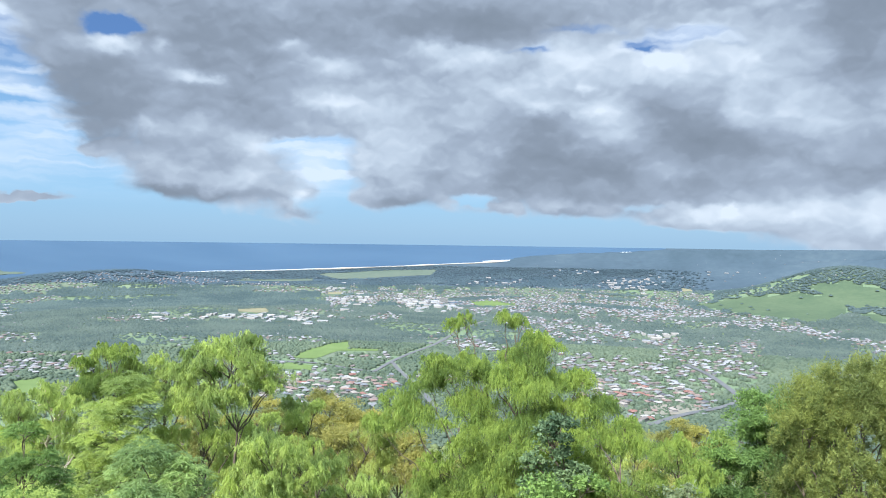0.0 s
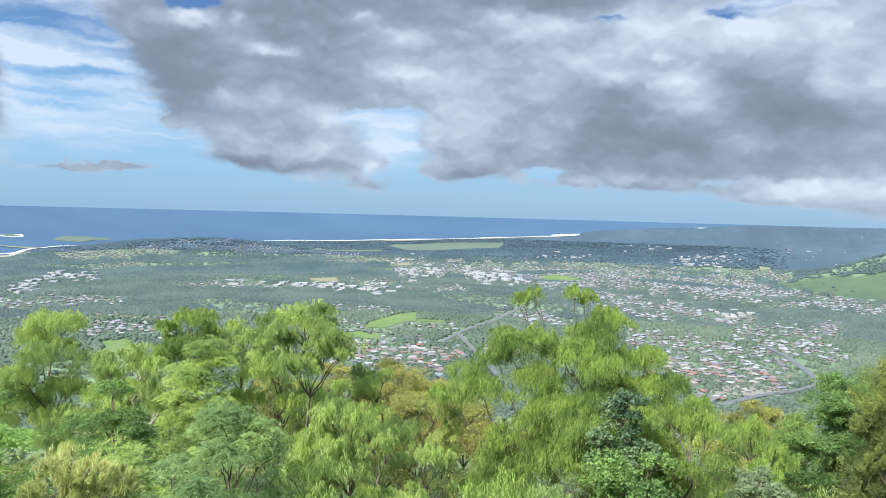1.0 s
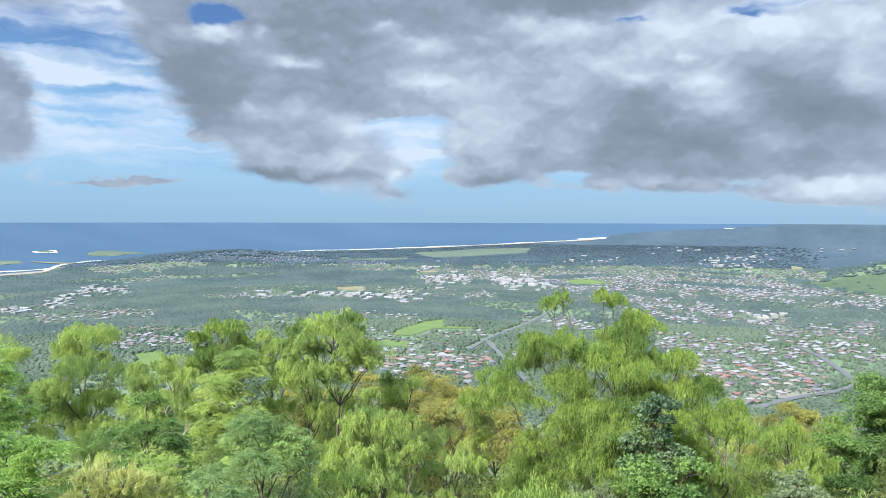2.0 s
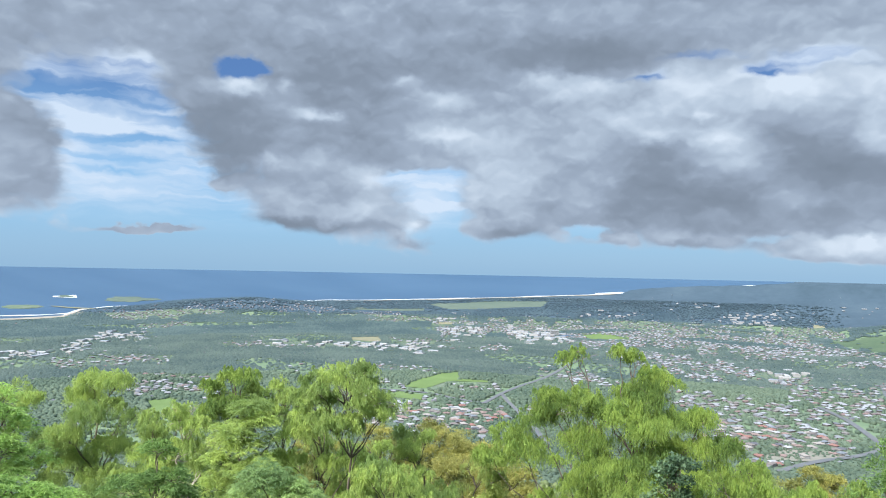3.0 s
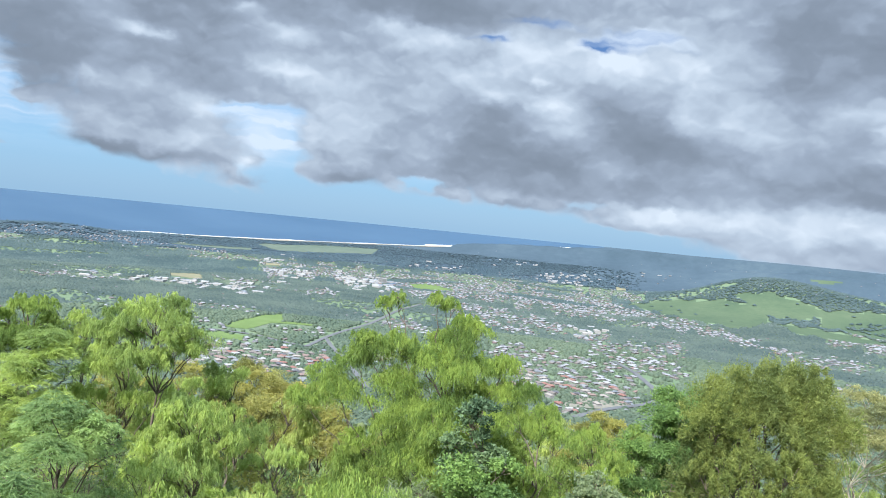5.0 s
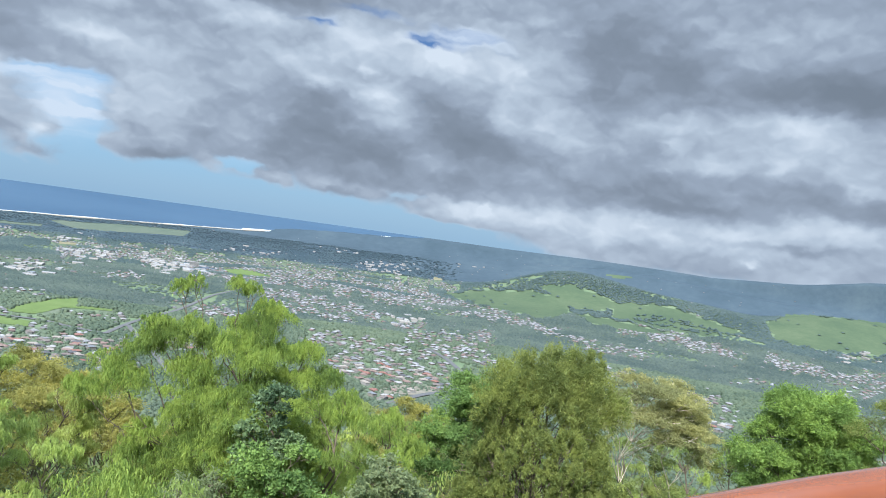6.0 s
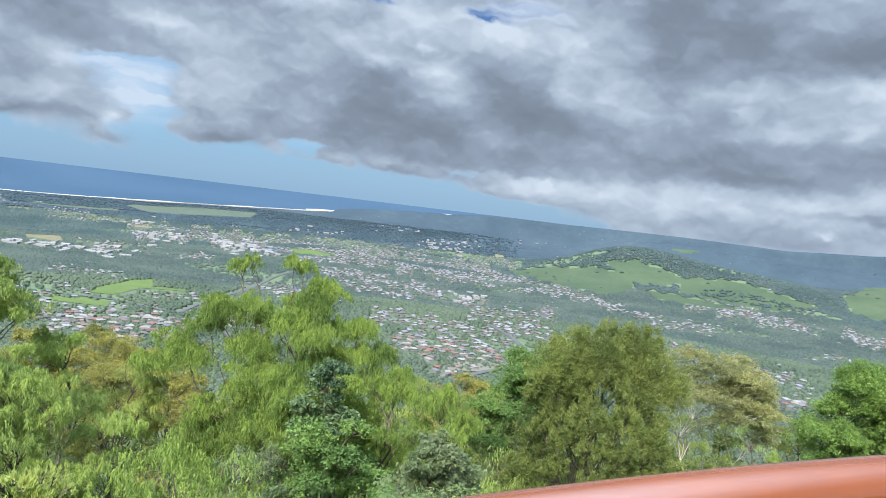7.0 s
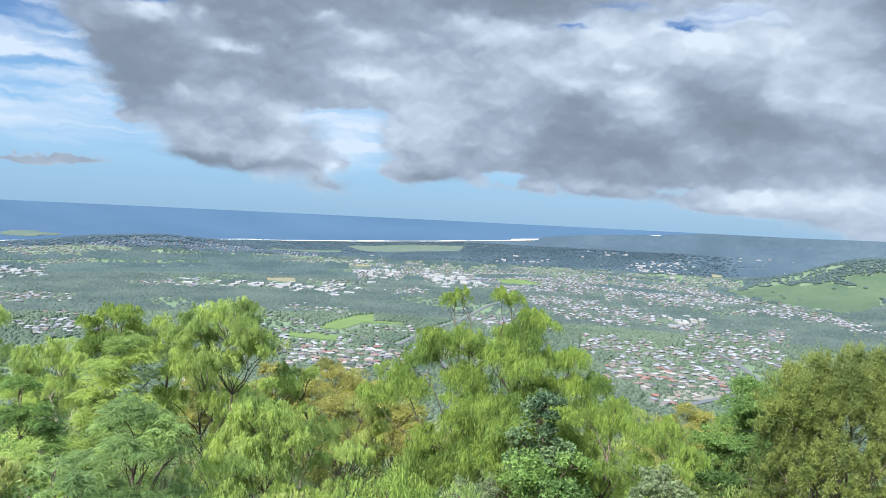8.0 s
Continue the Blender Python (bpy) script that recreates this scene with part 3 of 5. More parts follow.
SHEDS = [([(-36.3, -6.26), (-34.9, -5.61), (-34.0, -5.29), (-31.2, -5.32)], 0.32, 0.90),
         ([(-40.1, -6.41), (-37.6, -6.3)], 0.23, 0.90),
         ([(-18.1, -6.12), (-14.7, -6.13), (-12.5, -6.28), (-10.0, -6.43)], 0.27, 0.95),
         ([(-12.5, -5.88), (-8.4, -5.98)], 0.18, 0.60),
         ([(-21.8, -5.96), (-20.0, -5.95)], 0.14, 0.80),
         ([(-8.6, -4.76), (-6.1, -4.85)], 0.41, 0.70),
         ([(-3.0, -5.01), (0.8, -5.14)], 0.45, 0.70),
         ([(12.7, -3.21), (15.9, -3.3)], 0.32, 0.95),
         ([(2.4, -3.34), (6.2, -3.2)], 0.18, 0.60),
         ([(-28.0, -9.61), (-27.2, -9.65)], 0.18, 1.00),
         ([(49.5, -4.52), (50.5, -4.36)], 0.23, 1.00),
         ([(13.2, -3.08), (17.3, -2.73)], 0.23, 0.70),
         ([(20.0, -2.32), (22.2, -2.14)], 0.14, 0.70),
         ([(8.3, -2.21), (12.0, -2.33)], 0.09, 0.60),
         ([(6.7, -2.58), (9.6, -2.76)], 0.09, 0.30),
         ([(-9.3, -4.04), (-8.4, -4.0)], 0.23, 0.60),
         ([(15.2, -7.28), (17.6, -7.05)], 0.23, 0.80),
         ([(-8.9, -9.25), (-7.5, -9.34)], 0.18, 0.70)]


def belt(az, R):
    """Winding belts of trees along creeks and between the streets."""
    x, y = R * np.sin(np.radians(az)), R * np.cos(np.radians(az))
    return np.sin(x * 0.009 + 1.6 * np.sin(y * 0.006)) + np.sin(y * 0.014 + 1.3 * np.sin(x * 0.005 + 2.0)) > 1.25


def share_of(rows, az, el):
    best = np.zeros_like(az)
    for way, half, k in rows:
        a, e = np.array(way).T
        wave = half * (0.35 * np.sin(az * 2.3 + e[0] * 5) + 0.25 * np.sin(az * 5.9 + e[0] * 9))
        d = np.abs(el + wave - np.interp(az, a, e)) / half
        ends = np.clip(np.minimum(az - a[0] + 0.8, a[-1] + 0.8 - az), 0, 1)
        best = np.maximum(best, k * ends * (np.clip(1.9 - 1.8 * d, 0, 1) * 0.85 + 0.15 * np.clip(2.2 - d, 0, 1)))
    return best


def build_ground():
    azs = np.concatenate([np.arange(-180, -66, 6), np.arange(-66, 66, 0.5), np.arange(66, 181, 6)])
    els = np.concatenate([np.arange(14.0, 6.0, -0.15), np.arange(6.0, 0.4, -0.06), [0.38, 0.36]])
    rs = np.concatenate([[0.01, 3, 6, 9, 12], np.arange(16, 120, 6), np.arange(120, 1200, 30), drawn_distance(EYE / np.tan(np.radians(els)))])
    rs = np.unique(np.round(rs, 2))
    v, f = polar(azs, rs, ground)
    c = v[f].mean(1)
    az, r = azimuth(c[:, 0], c[:, 1]), np.hypot(c[:, 0], c[:, 1])
    el = np.degrees(np.arctan2(c[:, 2], r))
    R = true_distance(r)
    grass = in_plots(PASTURE, az, el, 0.10 * np.sin(az * 3.1) * np.sin(R * 0.009)) & (R < 9000)
    idx = np.where(grass, 1, 0)
    idx = np.where(((share_of(HOMES, az, el) > 0.3) & ~grass & (R < 5200)) | ((share_of(SHEDS, az, el) > 0.4) & (R < 4200)), 3, idx)
    # ground past 4600 m, save pasture, gets the haze-coloured material
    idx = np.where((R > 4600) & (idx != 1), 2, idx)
    ob = new("ground", mesh("ground", v, f, [GROUND_BUSH, GROUND_PASTURE, GROUND_FAR_HAZE, GROUND_TOWN], True, idx))
    tagged(ob, "green hillside falling to a wide coastal plain", "ground", kind="structure")
    sr = drawn_distance(EYE / np.tan(np.radians(np.concatenate([np.arange(5.0, 0.6, -0.05), [0.55, 0.5, 0.45, 0.41, 0.38, 0.36]]))))
    v, f = polar(np.arange(-84, 19.1, 0.5), sr, lambda x, y: sheet(np.hypot(x, y))[0] + 0.2)
    tagged(new("sea", mesh("sea", v, f, SEA, True)), "deep blue open sea with fine chop", "sea", kind="structure")


build_ground()


def ribbon(name, rows, width, mat, lift, label, category, kind="structure", follow=True):
    """A strip along azimuth and elevation rows, laid on the plain."""
    pts = np.array([place(a, e) for a, e in rows])
    seg = np.concatenate([[0], np.cumsum(np.linalg.norm(np.diff(pts, axis=0), axis=1))])
    n = int(seg[-1] / 12) + 2
    s = np.linspace(0, seg[-1], n)
    p = np.stack([np.interp(s, seg, pts[:, 0]), np.interp(s, seg, pts[:, 1])], -1)
    for _ in range(6):
        p[1:-1] = (p[:-2] + 2 * p[1:-1] + p[2:]) / 4
    t = np.gradient(p, axis=0)
    t /= np.linalg.norm(t, axis=1)[:, None]
    nrm = np.stack([-t[:, 1], t[:, 0]], -1)
    w = width * sheet(np.hypot(*p.T))[1][:, None] / 2
    if not follow:
        w = w * (0.55 + 0.9 * np.abs(np.sin(s * 0.013) * np.sin(s * 0.0047 + 1)))[:, None]
    edge = np.stack([p + nrm * w, p + nrm * w / 3, p - nrm * w / 3, p - nrm * w], 1)
    z = ground(edge[..., 0], edge[..., 1]) if follow else sheet(np.hypot(edge[..., 0], edge[..., 1]))[0]
    v = np.concatenate([edge, (z + lift)[..., None]], -1).reshape(-1, 3)
    i = np.arange(n - 1)[:, None] * 4 + np.arange(3)[None]
    f = np.stack([i, i + 1, i + 5, i + 4], -1).reshape(-1, 4)
    return tagged(new(name, mesh(name, v, f, mat, True)), label, category, kind=kind)


def patch(name, rows, mat, label):
    """A field within its corners, with a slightly uneven edge, just above the plain."""
    c = np.array([place(a, e) for a, e in rows])
    edge = np.concatenate([c[i] + (c[(i + 1) % len(c)] - c[i]) * np.linspace(0, 1, 8, endpoint=False)[:, None] for i in range(len(c))])
    mid, n, rings = c.mean(0), len(edge), 8
    edge = mid + (edge - mid) * (1 + 0.02 * np.sin(np.arange(n) * 1.7) + 0.02 * np.sin(np.arange(n) * 0.9))[:, None]
    v = np.concatenate([mid + (edge - mid) * k / rings for k in range(rings + 1)])
    z = ground(v[:, 0], v[:, 1]) + 1.0
    f = [(k * n + i, k * n + (i + 1) % n, (k + 1) * n + (i + 1) % n, (k + 1) * n + i) for k in range(rings) for i in range(n)]
    ob = new(name, mesh(name, np.column_stack([v, z]), f, mat, True))
    return tagged(ob, label, "field", kind="structure")


FIELDS = [("sports_field", [(-12.0, -9.41), (-10.8, -8.8), (-9.0, -8.27), (-7.4, -8.09), (-7.4, -8.71), (-8.9, -9.2), (-10.0, -9.5)], GROUND_FIELD, "bright green mown sports field among trees"),
          ("meadow", [(-8.4, -9.0), (-7.2, -8.62), (-4.8, -8.7), (-5.2, -9.06)], GROUND_FIELD, "strip of green grass beside low houses"),
          ("meadow", [(-14.1, -9.75), (-12.0, -9.8), (-10.2, -10.0), (-10.4, -10.4), (-14.3, -10.13)], GROUND_FIELD, "pale green meadow beside a road"),
          ("meadow", [(-16.5, -3.25), (-10.2, -3.14), (-10.3, -3.36), (-16.1, -3.43)], GROUND_MARSH, "long grey-green meadow behind the beach"),
          ("airfield", [(-10.0, -2.77), (-4.8, -2.45), (-0.3, -2.34), (-1.0, -2.84), (-8.4, -3.18)], GROUND_MARSH, "flat grassy strip behind the long beach"),
          ("dry_lot", [(-16.0, -5.49), (-13.8, -5.42), (-13.6, -5.83), (-14.7, -5.86), (-16.0, -5.8)], GROUND_DRY, "dry yellow lot beside industrial sheds")]
FIELDS += [("dry_lot", [(-9.1, -4.22), (-8.0, -4.18), (-8.0, -4.45), (-9.1, -4.45)], GROUND_DRY, "small dry yellow lot beside the town centre"),
          ("meadow", [(2.4, -4.9), (4.1, -4.78), (6.3, -5.13), (2.8, -5.24)], GROUND_FIELD, "small green park in the town"),
          ("dry_lot", [(18.5, -3.46), (19.3, -3.4), (19.3, -3.69), (18.6, -3.74)], GROUND_DRY, "small dry yellow clearing among houses"),
          ("dry_lot", [(15.6, -12.73), (17.9, -12.23), (20.7, -11.9), (21.0, -12.4), (17.9, -13.2), (15.6, -13.45)], GROUND_BARE, "bare pinkish building lots beside a road"),
          ("meadow", [(-31.2, -10.02), (-28.8, -9.95), (-29.3, -11.31), (-30.7, -10.99)], GROUND_FIELD, "small green meadow at the foot of the hill")]
for row in FIELDS:
    patch(*row)
FIELD_PLANS = [row[1] for row in FIELDS if row[2] is not GROUND_BARE]
HIGHWAY = [(3.4, -6.5), (1.9, -7.07), (0.8, -7.63), (-0.9, -8.46), (-3.0, -9.47), (-4.3, -10.07), (-5.4, -10.65)]
LINK_ROAD = [(-3.9, -10.0), (-3.5, -10.5), (-2.7, -11.23), (-1.4, -12.42), (-0.3, -13.68)]
FIELD_ROAD = [(-13.8, -9.61), (-11.6, -9.72), (-9.3, -9.9), (-7.9, -10.25), (-5.4, -10.65)]
VALLEY_ROAD = [(18.9, -9.3), (20.7, -10.0), (22.1, -10.82), (23.0, -11.4), (21.4, -12.11), (19.3, -12.85), (16.4, -14.16)]
ROADS = ((HIGHWAY, 26), (LINK_ROAD, 17), (FIELD_ROAD, 19), (VALLEY_ROAD, 19))
ribbon("road", HIGHWAY, 12, ROAD, 1.6, "wide pale asphalt highway through trees", "road")
ribbon("road", LINK_ROAD, 10, ROAD, 1.6, "pale asphalt road between houses", "road")
ribbon("road", FIELD_ROAD, 13, ROAD, 1.6, "straight asphalt road beside a meadow", "road")
ribbon("road", VALLEY_ROAD, 13, ROAD, 1.6, "curving grey asphalt road past houses", "road")
ribbon("road", [(22.0, -6.2), (22.7, -6.87), (23.1, -8.16), (24.1, -8.9)], 20, ROAD, 1.6, "straight grey road dividing the suburb", "road")
ribbon("road", [(-38.1, -6.66), (-36.3, -5.78), (-35.3, -5.03)], 30, ROAD, 1.6, "pale road past industrial sheds", "road")
beach = [r for r in COAST if -40 < r[0] < 5]
ribbon("beach", [(a, e - 0.035) for a, e in beach], 32, SAND, 2.0, "narrow strip of pale beach sand", "beach")
ribbon("surf", [(a, e + 0.03) for a, e in beach], 24, FOAM, 1.6, "broken line of white surf along the beach", "surf", follow=False)
ribbon("surf", [(3.2, -1.63), (4.9, -1.56), (5.6, -1.5)], 46, FOAM, 2.4, "white surf off the end of the beach", "surf", follow=False)
ribbon("surf", [(13.2, -0.82), (14.7, -0.76), (16.2, -0.70)], 90, FOAM, 2.4, "far white surf line", "surf", follow=False)
ribbon("surf", [(-37.4, -2.42), (-36.6, -2.44), (-35.9, -2.42)], 60, FOAM, 2.0, "white water breaking over a reef", "surf", follow=False)
ribbon("surf", [(-41, -3.75), (-38.1, -3.72), (-36.3, -3.62), (-35.4, -3.4)], 24, FOAM, 2.0, "white surf along the harbour beach", "surf", follow=False)
ribbon("beach", [(-42, -4.1), (-38.1, -3.95), (-36.3, -3.82), (-35.7, -3.6)], 70, SAND, 2.6, "wide pale sandy harbour beach", "beach")

# ---------------------------------------------------------------- islands and breakwater


def lump(name, az, el, wide, tall, mat, label, category):
    x, y = place(az, el)
    pull = float(sheet(np.array(math.hypot(x, y)))[1])
    bm = bmesh.new()
    bmesh.ops.create_icosphere(bm, subdivisions=3, radius=1.0)
    for v in bm.verts:
        k = 1 + 0.35 * noise.noise(v.co * 2.3 + Vector((az, el, 0)))
        v.co = Vector((v.co.x * wide * pull * k, v.co.y * wide * 0.5 * pull * k, max(v.co.z, -0.2) * tall * pull * k * (1 + 0.5 * noise.noise(v.co * 5))))
    me = bpy.data.meshes.new(name)
    bm.to_mesh(me)
    bm.free()
    me.materials.append(mat)
    ob = new(name, me)
    r = math.hypot(x, y)
    low, high = (float(sheet(np.array(q))[0]) for q in (r - 10, r + 10))
    ob.matrix_world = pose(x, y, (low + high) / 2, math.degrees(math.atan2(high - low, 20)), 0, -az)
    return tagged(ob, label, category)


lump("island", -32.6, -2.62, 170, 9, GROUND_MARSH, "low grey scrubby island in the sea", "island")
lump("island", -30.9, -2.62, 70, 6, GROUND_MARSH, "low scrub-covered island in the sea", "island")
lump("reef", -36.6, -2.42, 80, 6, GROUND_MARSH, "low dark reef in the sea", "rock")
lump("headland", -39.2, -3.12, 120, 7, GROUND_TOWN, "low wooded spit at the harbour mouth", "headland")
ribbon("breakwater", [(-37.5, -3.1), (-36.3, -3.22), (-35.2, -3.3), (-33.9, -3.28)], 20, GROUND_DRY, 3.0, "long low stone breakwater", "breakwater", follow=False)


def plots(step, near, far, turn, jitter):
    """Points of a jittered, turned grid over the plain between two drawn distances."""
    n = int(far / step) + 2
    i, j = np.meshgrid(np.arange(-n, n), np.arange(-n, n))
    p = np.stack([i.ravel(), j.ravel()], -1) * step + rng.uniform(-jitter, jitter, (i.size, 2)) * step
    c, s = math.cos(turn), math.sin(turn)
    x, y = c * p[:, 0] - s * p[:, 1], s * p[:, 0] + c * p[:, 1]
    r, az = np.hypot(x, y), azimuth(x, y)
    ok = (r > near) & (r < far) & (az > -44) & (az < 55)
    x, y, r, az = x[ok], y[ok], r[ok], az[ok]
    return x, y, r, az, np.degrees(np.arctan2(ground(x, y), r)), true_distance(r)


def near_roads(x, y):
    bad = np.zeros_like(x, bool)
    q = np.stack([x, y], -1)
    for rows, w in ROADS:
        p = np.array([place(a, e) for a, e in rows])
        for a, b in zip(p[:-1], p[1:]):
            t = np.clip(((q - a) @ (b - a)) / ((b - a) @ (b - a)), 0, 1)
            bad |= np.linalg.norm(q - a - t[:, None] * (b - a), axis=1) < w * 0.6
    return bad


# ---------------------------------------------------------------- houses


def box_mesh(w, d, h, z=0.0):
    x, y = w / 2, d / 2
    v = [(-x, -y, z), (x, -y, z), (x, y, z), (-x, y, z), (-x, -y, z + h), (x, -y, z + h), (x, y, z + h), (-x, y, z + h)]
    return v, [(0, 1, 5, 4), (1, 2, 6, 5), (2, 3, 7, 6), (3, 0, 4, 7), (4, 5, 6, 7), (3, 2, 1, 0)]


def hip_roof(w, d, z, rise, eave=0.6, ridge=0.45):
    """A hipped roof with a fascia under its eaves."""
    x, y, k = w / 2 + eave, d / 2 + eave, w / 2 * ridge
    v = [(-x, -y, z), (x, -y, z), (x, y, z), (-x, y, z), (-x, -y, z + 0.25), (x, -y, z + 0.25), (x, y, z + 0.25), (-x, y, z + 0.25), (-k, 0, z + rise), (k, 0, z + rise)]
    f = [(0, 1, 5, 4), (1, 2, 6, 5), (2, 3, 7, 6), (3, 0, 4, 7), (3, 2, 1, 0), (4, 5, 9, 8), (6, 7, 8, 9), (5, 6, 9, 9), (7, 4, 8, 8)]
    return v, f


def poly(name, v, f, mat):
    me = bpy.data.meshes.new(name)
    me.from_pydata(v, [], [tuple(dict.fromkeys(q)) for q in f])
    me.materials.append(mat)
    return me


def house(roof, wall, w, d, two, label):
    """A suburban house: main block, garage wing, hipped roofs, windows, door."""
    top = new("house")
    h = 5.4 if two else 2.8
    main = child("wall", poly("wall", *box_mesh(w, d, h), WALLS[wall]), top)
    child("roof", poly("roof", *hip_roof(w, d, h, 2.5), ROOFS[roof]), top, roof.replace("_", " ") + " hipped roof")
    wing = child("wing", poly("wing", *box_mesh(6.2, 6.4, 2.6), WALLS[wall]), top)
    wing.location = (w * 0.27, -d / 2 - 2.4, 0)
    child("wing_roof", poly("wing_roof", *hip_roof(6.2, 6.4, 2.6, 1.6, 0.5, 0.1), ROOFS[roof]), wing)
    g = child("garage_door", poly("garage_door", *box_mesh(4.8, 0.1, 2.2), ROOFS["white"]), wing)
    g.location = (0, -3.23, 0)
    for i in range(3):
        win = child("window", poly("window", *box_mesh(2.0, 0.1, 1.3, 0.9), GLASS_DARK), main)
        win.location = (-w * 0.38 + i * w * 0.19, -d / 2 - 0.03, 2.7 if two and i == 1 else 0)
    tagged(top, label, "house", "houses of the suburb")
    return top


ROOF_ORDER = ["terracotta", "grey", "brown", "white", "dark", "cream", "terracotta", "grey", "brown", "slate_blue", "red", "cream", "white"]
prototypes = []
for i, roof in enumerate(ROOF_ORDER):
    wall = ("cream", "brick", "white")[i % 3]
    two = i in (2, 5, 9)
    prototypes.append(house(roof, wall, 13.0 + 1.6 * (i % 3), 8.6 + 0.9 * (i % 2), two,
                            ("two-storey" if two else "single-storey") + " " + wall + " house with a " + roof.replace("_", " ") + " hipped roof"))


def build_town():
    hx, hy, hr, haz, hel, hR = plots(17.0, 1120, 3200, radians(24), 0.42)
    share = np.maximum(share_of(HOMES, haz, hel) * 0.60 * np.where(belt(haz, hR), 0.15, 1.0), 0.012)
    keep = (rng.random(len(hx)) < share) & ~in_plots(FIELD_PLANS, haz, hel) & ~near_roads(hx, hy) & (share_of(SHEDS, haz, hel) < 0.3) & ~in_plots(PASTURE, haz, hel)
    x, y, r, R = hx[keep], hy[keep], hr[keep], hR[keep]
    order = np.argsort(r)
    x, y, r = x[order], y[order], r[order]
    z, spots = ground(x, y), np.stack([x, y], -1)
    turn = np.where(rng.random(len(x)) < 0.5, 24, 114) + rng.integers(0, 2, len(x)) * 180 + rng.normal(0, 10, len(x))
    pick = rng.integers(0, len(prototypes), len(x))
    used = set()
    near = min(290, len(x))
    for i in range(near):
        m = pose(float(x[i]), float(y[i]), float(z[i]) - 0.2, 0, 0, float(turn[i]))
        k = int(pick[i])
        if k in used:
            copy_thing(prototypes[k], m)
        else:
            used.add(k)
            prototypes[k].matrix_basis = m
    blocks = [(x[near:], y[near:], turn[near:], np.ones(len(x) - near))]
    fx, fy, fr, faz, fel, fR = plots(17, 3200, 4750, radians(10), 0.3)
    over = coast_distance(faz) - fR
    keep = (rng.random(len(fx)) < np.maximum(share_of(HOMES, faz, fel) * 0.55 * np.where(belt(faz, fR), 0.25, 1.0), 0.010)) & (over > 240) & ~in_plots(FIELD_PLANS, faz, fel) & ~in_plots(PASTURE, faz, fel)
    blocks.append((fx[keep], fy[keep], rng.uniform(0, 180, keep.sum()), np.clip(fr / fR, 0.5, 1)[keep]))
    x, y, t, s = (np.concatenate(q) for q in zip(*blocks))
    z, n = ground(x, y), len(x)
    w, d = rng.uniform(9.0, 14.5, n) * s, rng.uniform(7.5, 10.5, n) * s
    c, q = np.cos(np.radians(t)), np.sin(np.radians(t))

    def laid(shape, faces):
        """One copy of a unit shape for every house; shape rows: width, depth, height factors."""
        u = np.array(shape)
        px, py = u[None, :, 0] * w[:, None], u[None, :, 1] * d[:, None]
        v = np.stack([c[:, None] * px - q[:, None] * py + x[:, None], q[:, None] * px + c[:, None] * py + y[:, None], z[:, None] + u[None, :, 2] * s[:, None]], -1)
        return v.reshape(-1, 3), (np.array(faces)[None] + (np.arange(n) * len(u))[:, None, None]).reshape(-1, len(faces[0]))

    town = tagged(new("far_houses"), "many small pale-roofed houses spread over the plain", "houses", kind="stuff")
    v, f = laid([(-0.55, -0.57, 2.8), (0.55, -0.57, 2.8), (0.55, 0.57, 2.8), (-0.55, 0.57, 2.8), (-0.26, 0, 5.2), (0.26, 0, 5.2)],
                [(0, 1, 5), (0, 5, 4), (2, 3, 4), (2, 4, 5), (1, 2, 5), (3, 0, 4)])
    child("roofs", mesh("roofs", v, f, ROOF_MIX), town)
    v, f = laid([(-0.5, -0.5, -0.6), (0.5, -0.5, -0.6), (0.5, 0.5, -0.6), (-0.5, 0.5, -0.6), (-0.5, -0.5, 2.9), (0.5, -0.5, 2.9), (0.5, 0.5, 2.9), (-0.5, 0.5, 2.9)],
                [(0, 1, 5, 4), (1, 2, 6, 5), (2, 3, 7, 6), (3, 0, 4, 7)])
    child("walls", mesh("walls", v, f, WALL_MIX), town)
    return spots


def shed_roof(w, d, h):
    """A long low-pitched shed: walls and a gable roof."""
    x, y = w / 2, d / 2
    v = [(-x, -y, 0), (x, -y, 0), (x, y, 0), (-x, y, 0), (-x, -y, h), (x, -y, h), (x, y, h), (-x, y, h), (-x - 0.4, 0, h + d * 0.10), (x + 0.4, 0, h + d * 0.10)]
    return v, [(0, 1, 5, 4), (2, 3, 7, 6), (1, 2, 6, 5), (3, 0, 4, 7)], [(4, 5, 9, 8), (6, 7, 8, 9), (5, 6, 9, 9), (7, 4, 8, 8)]


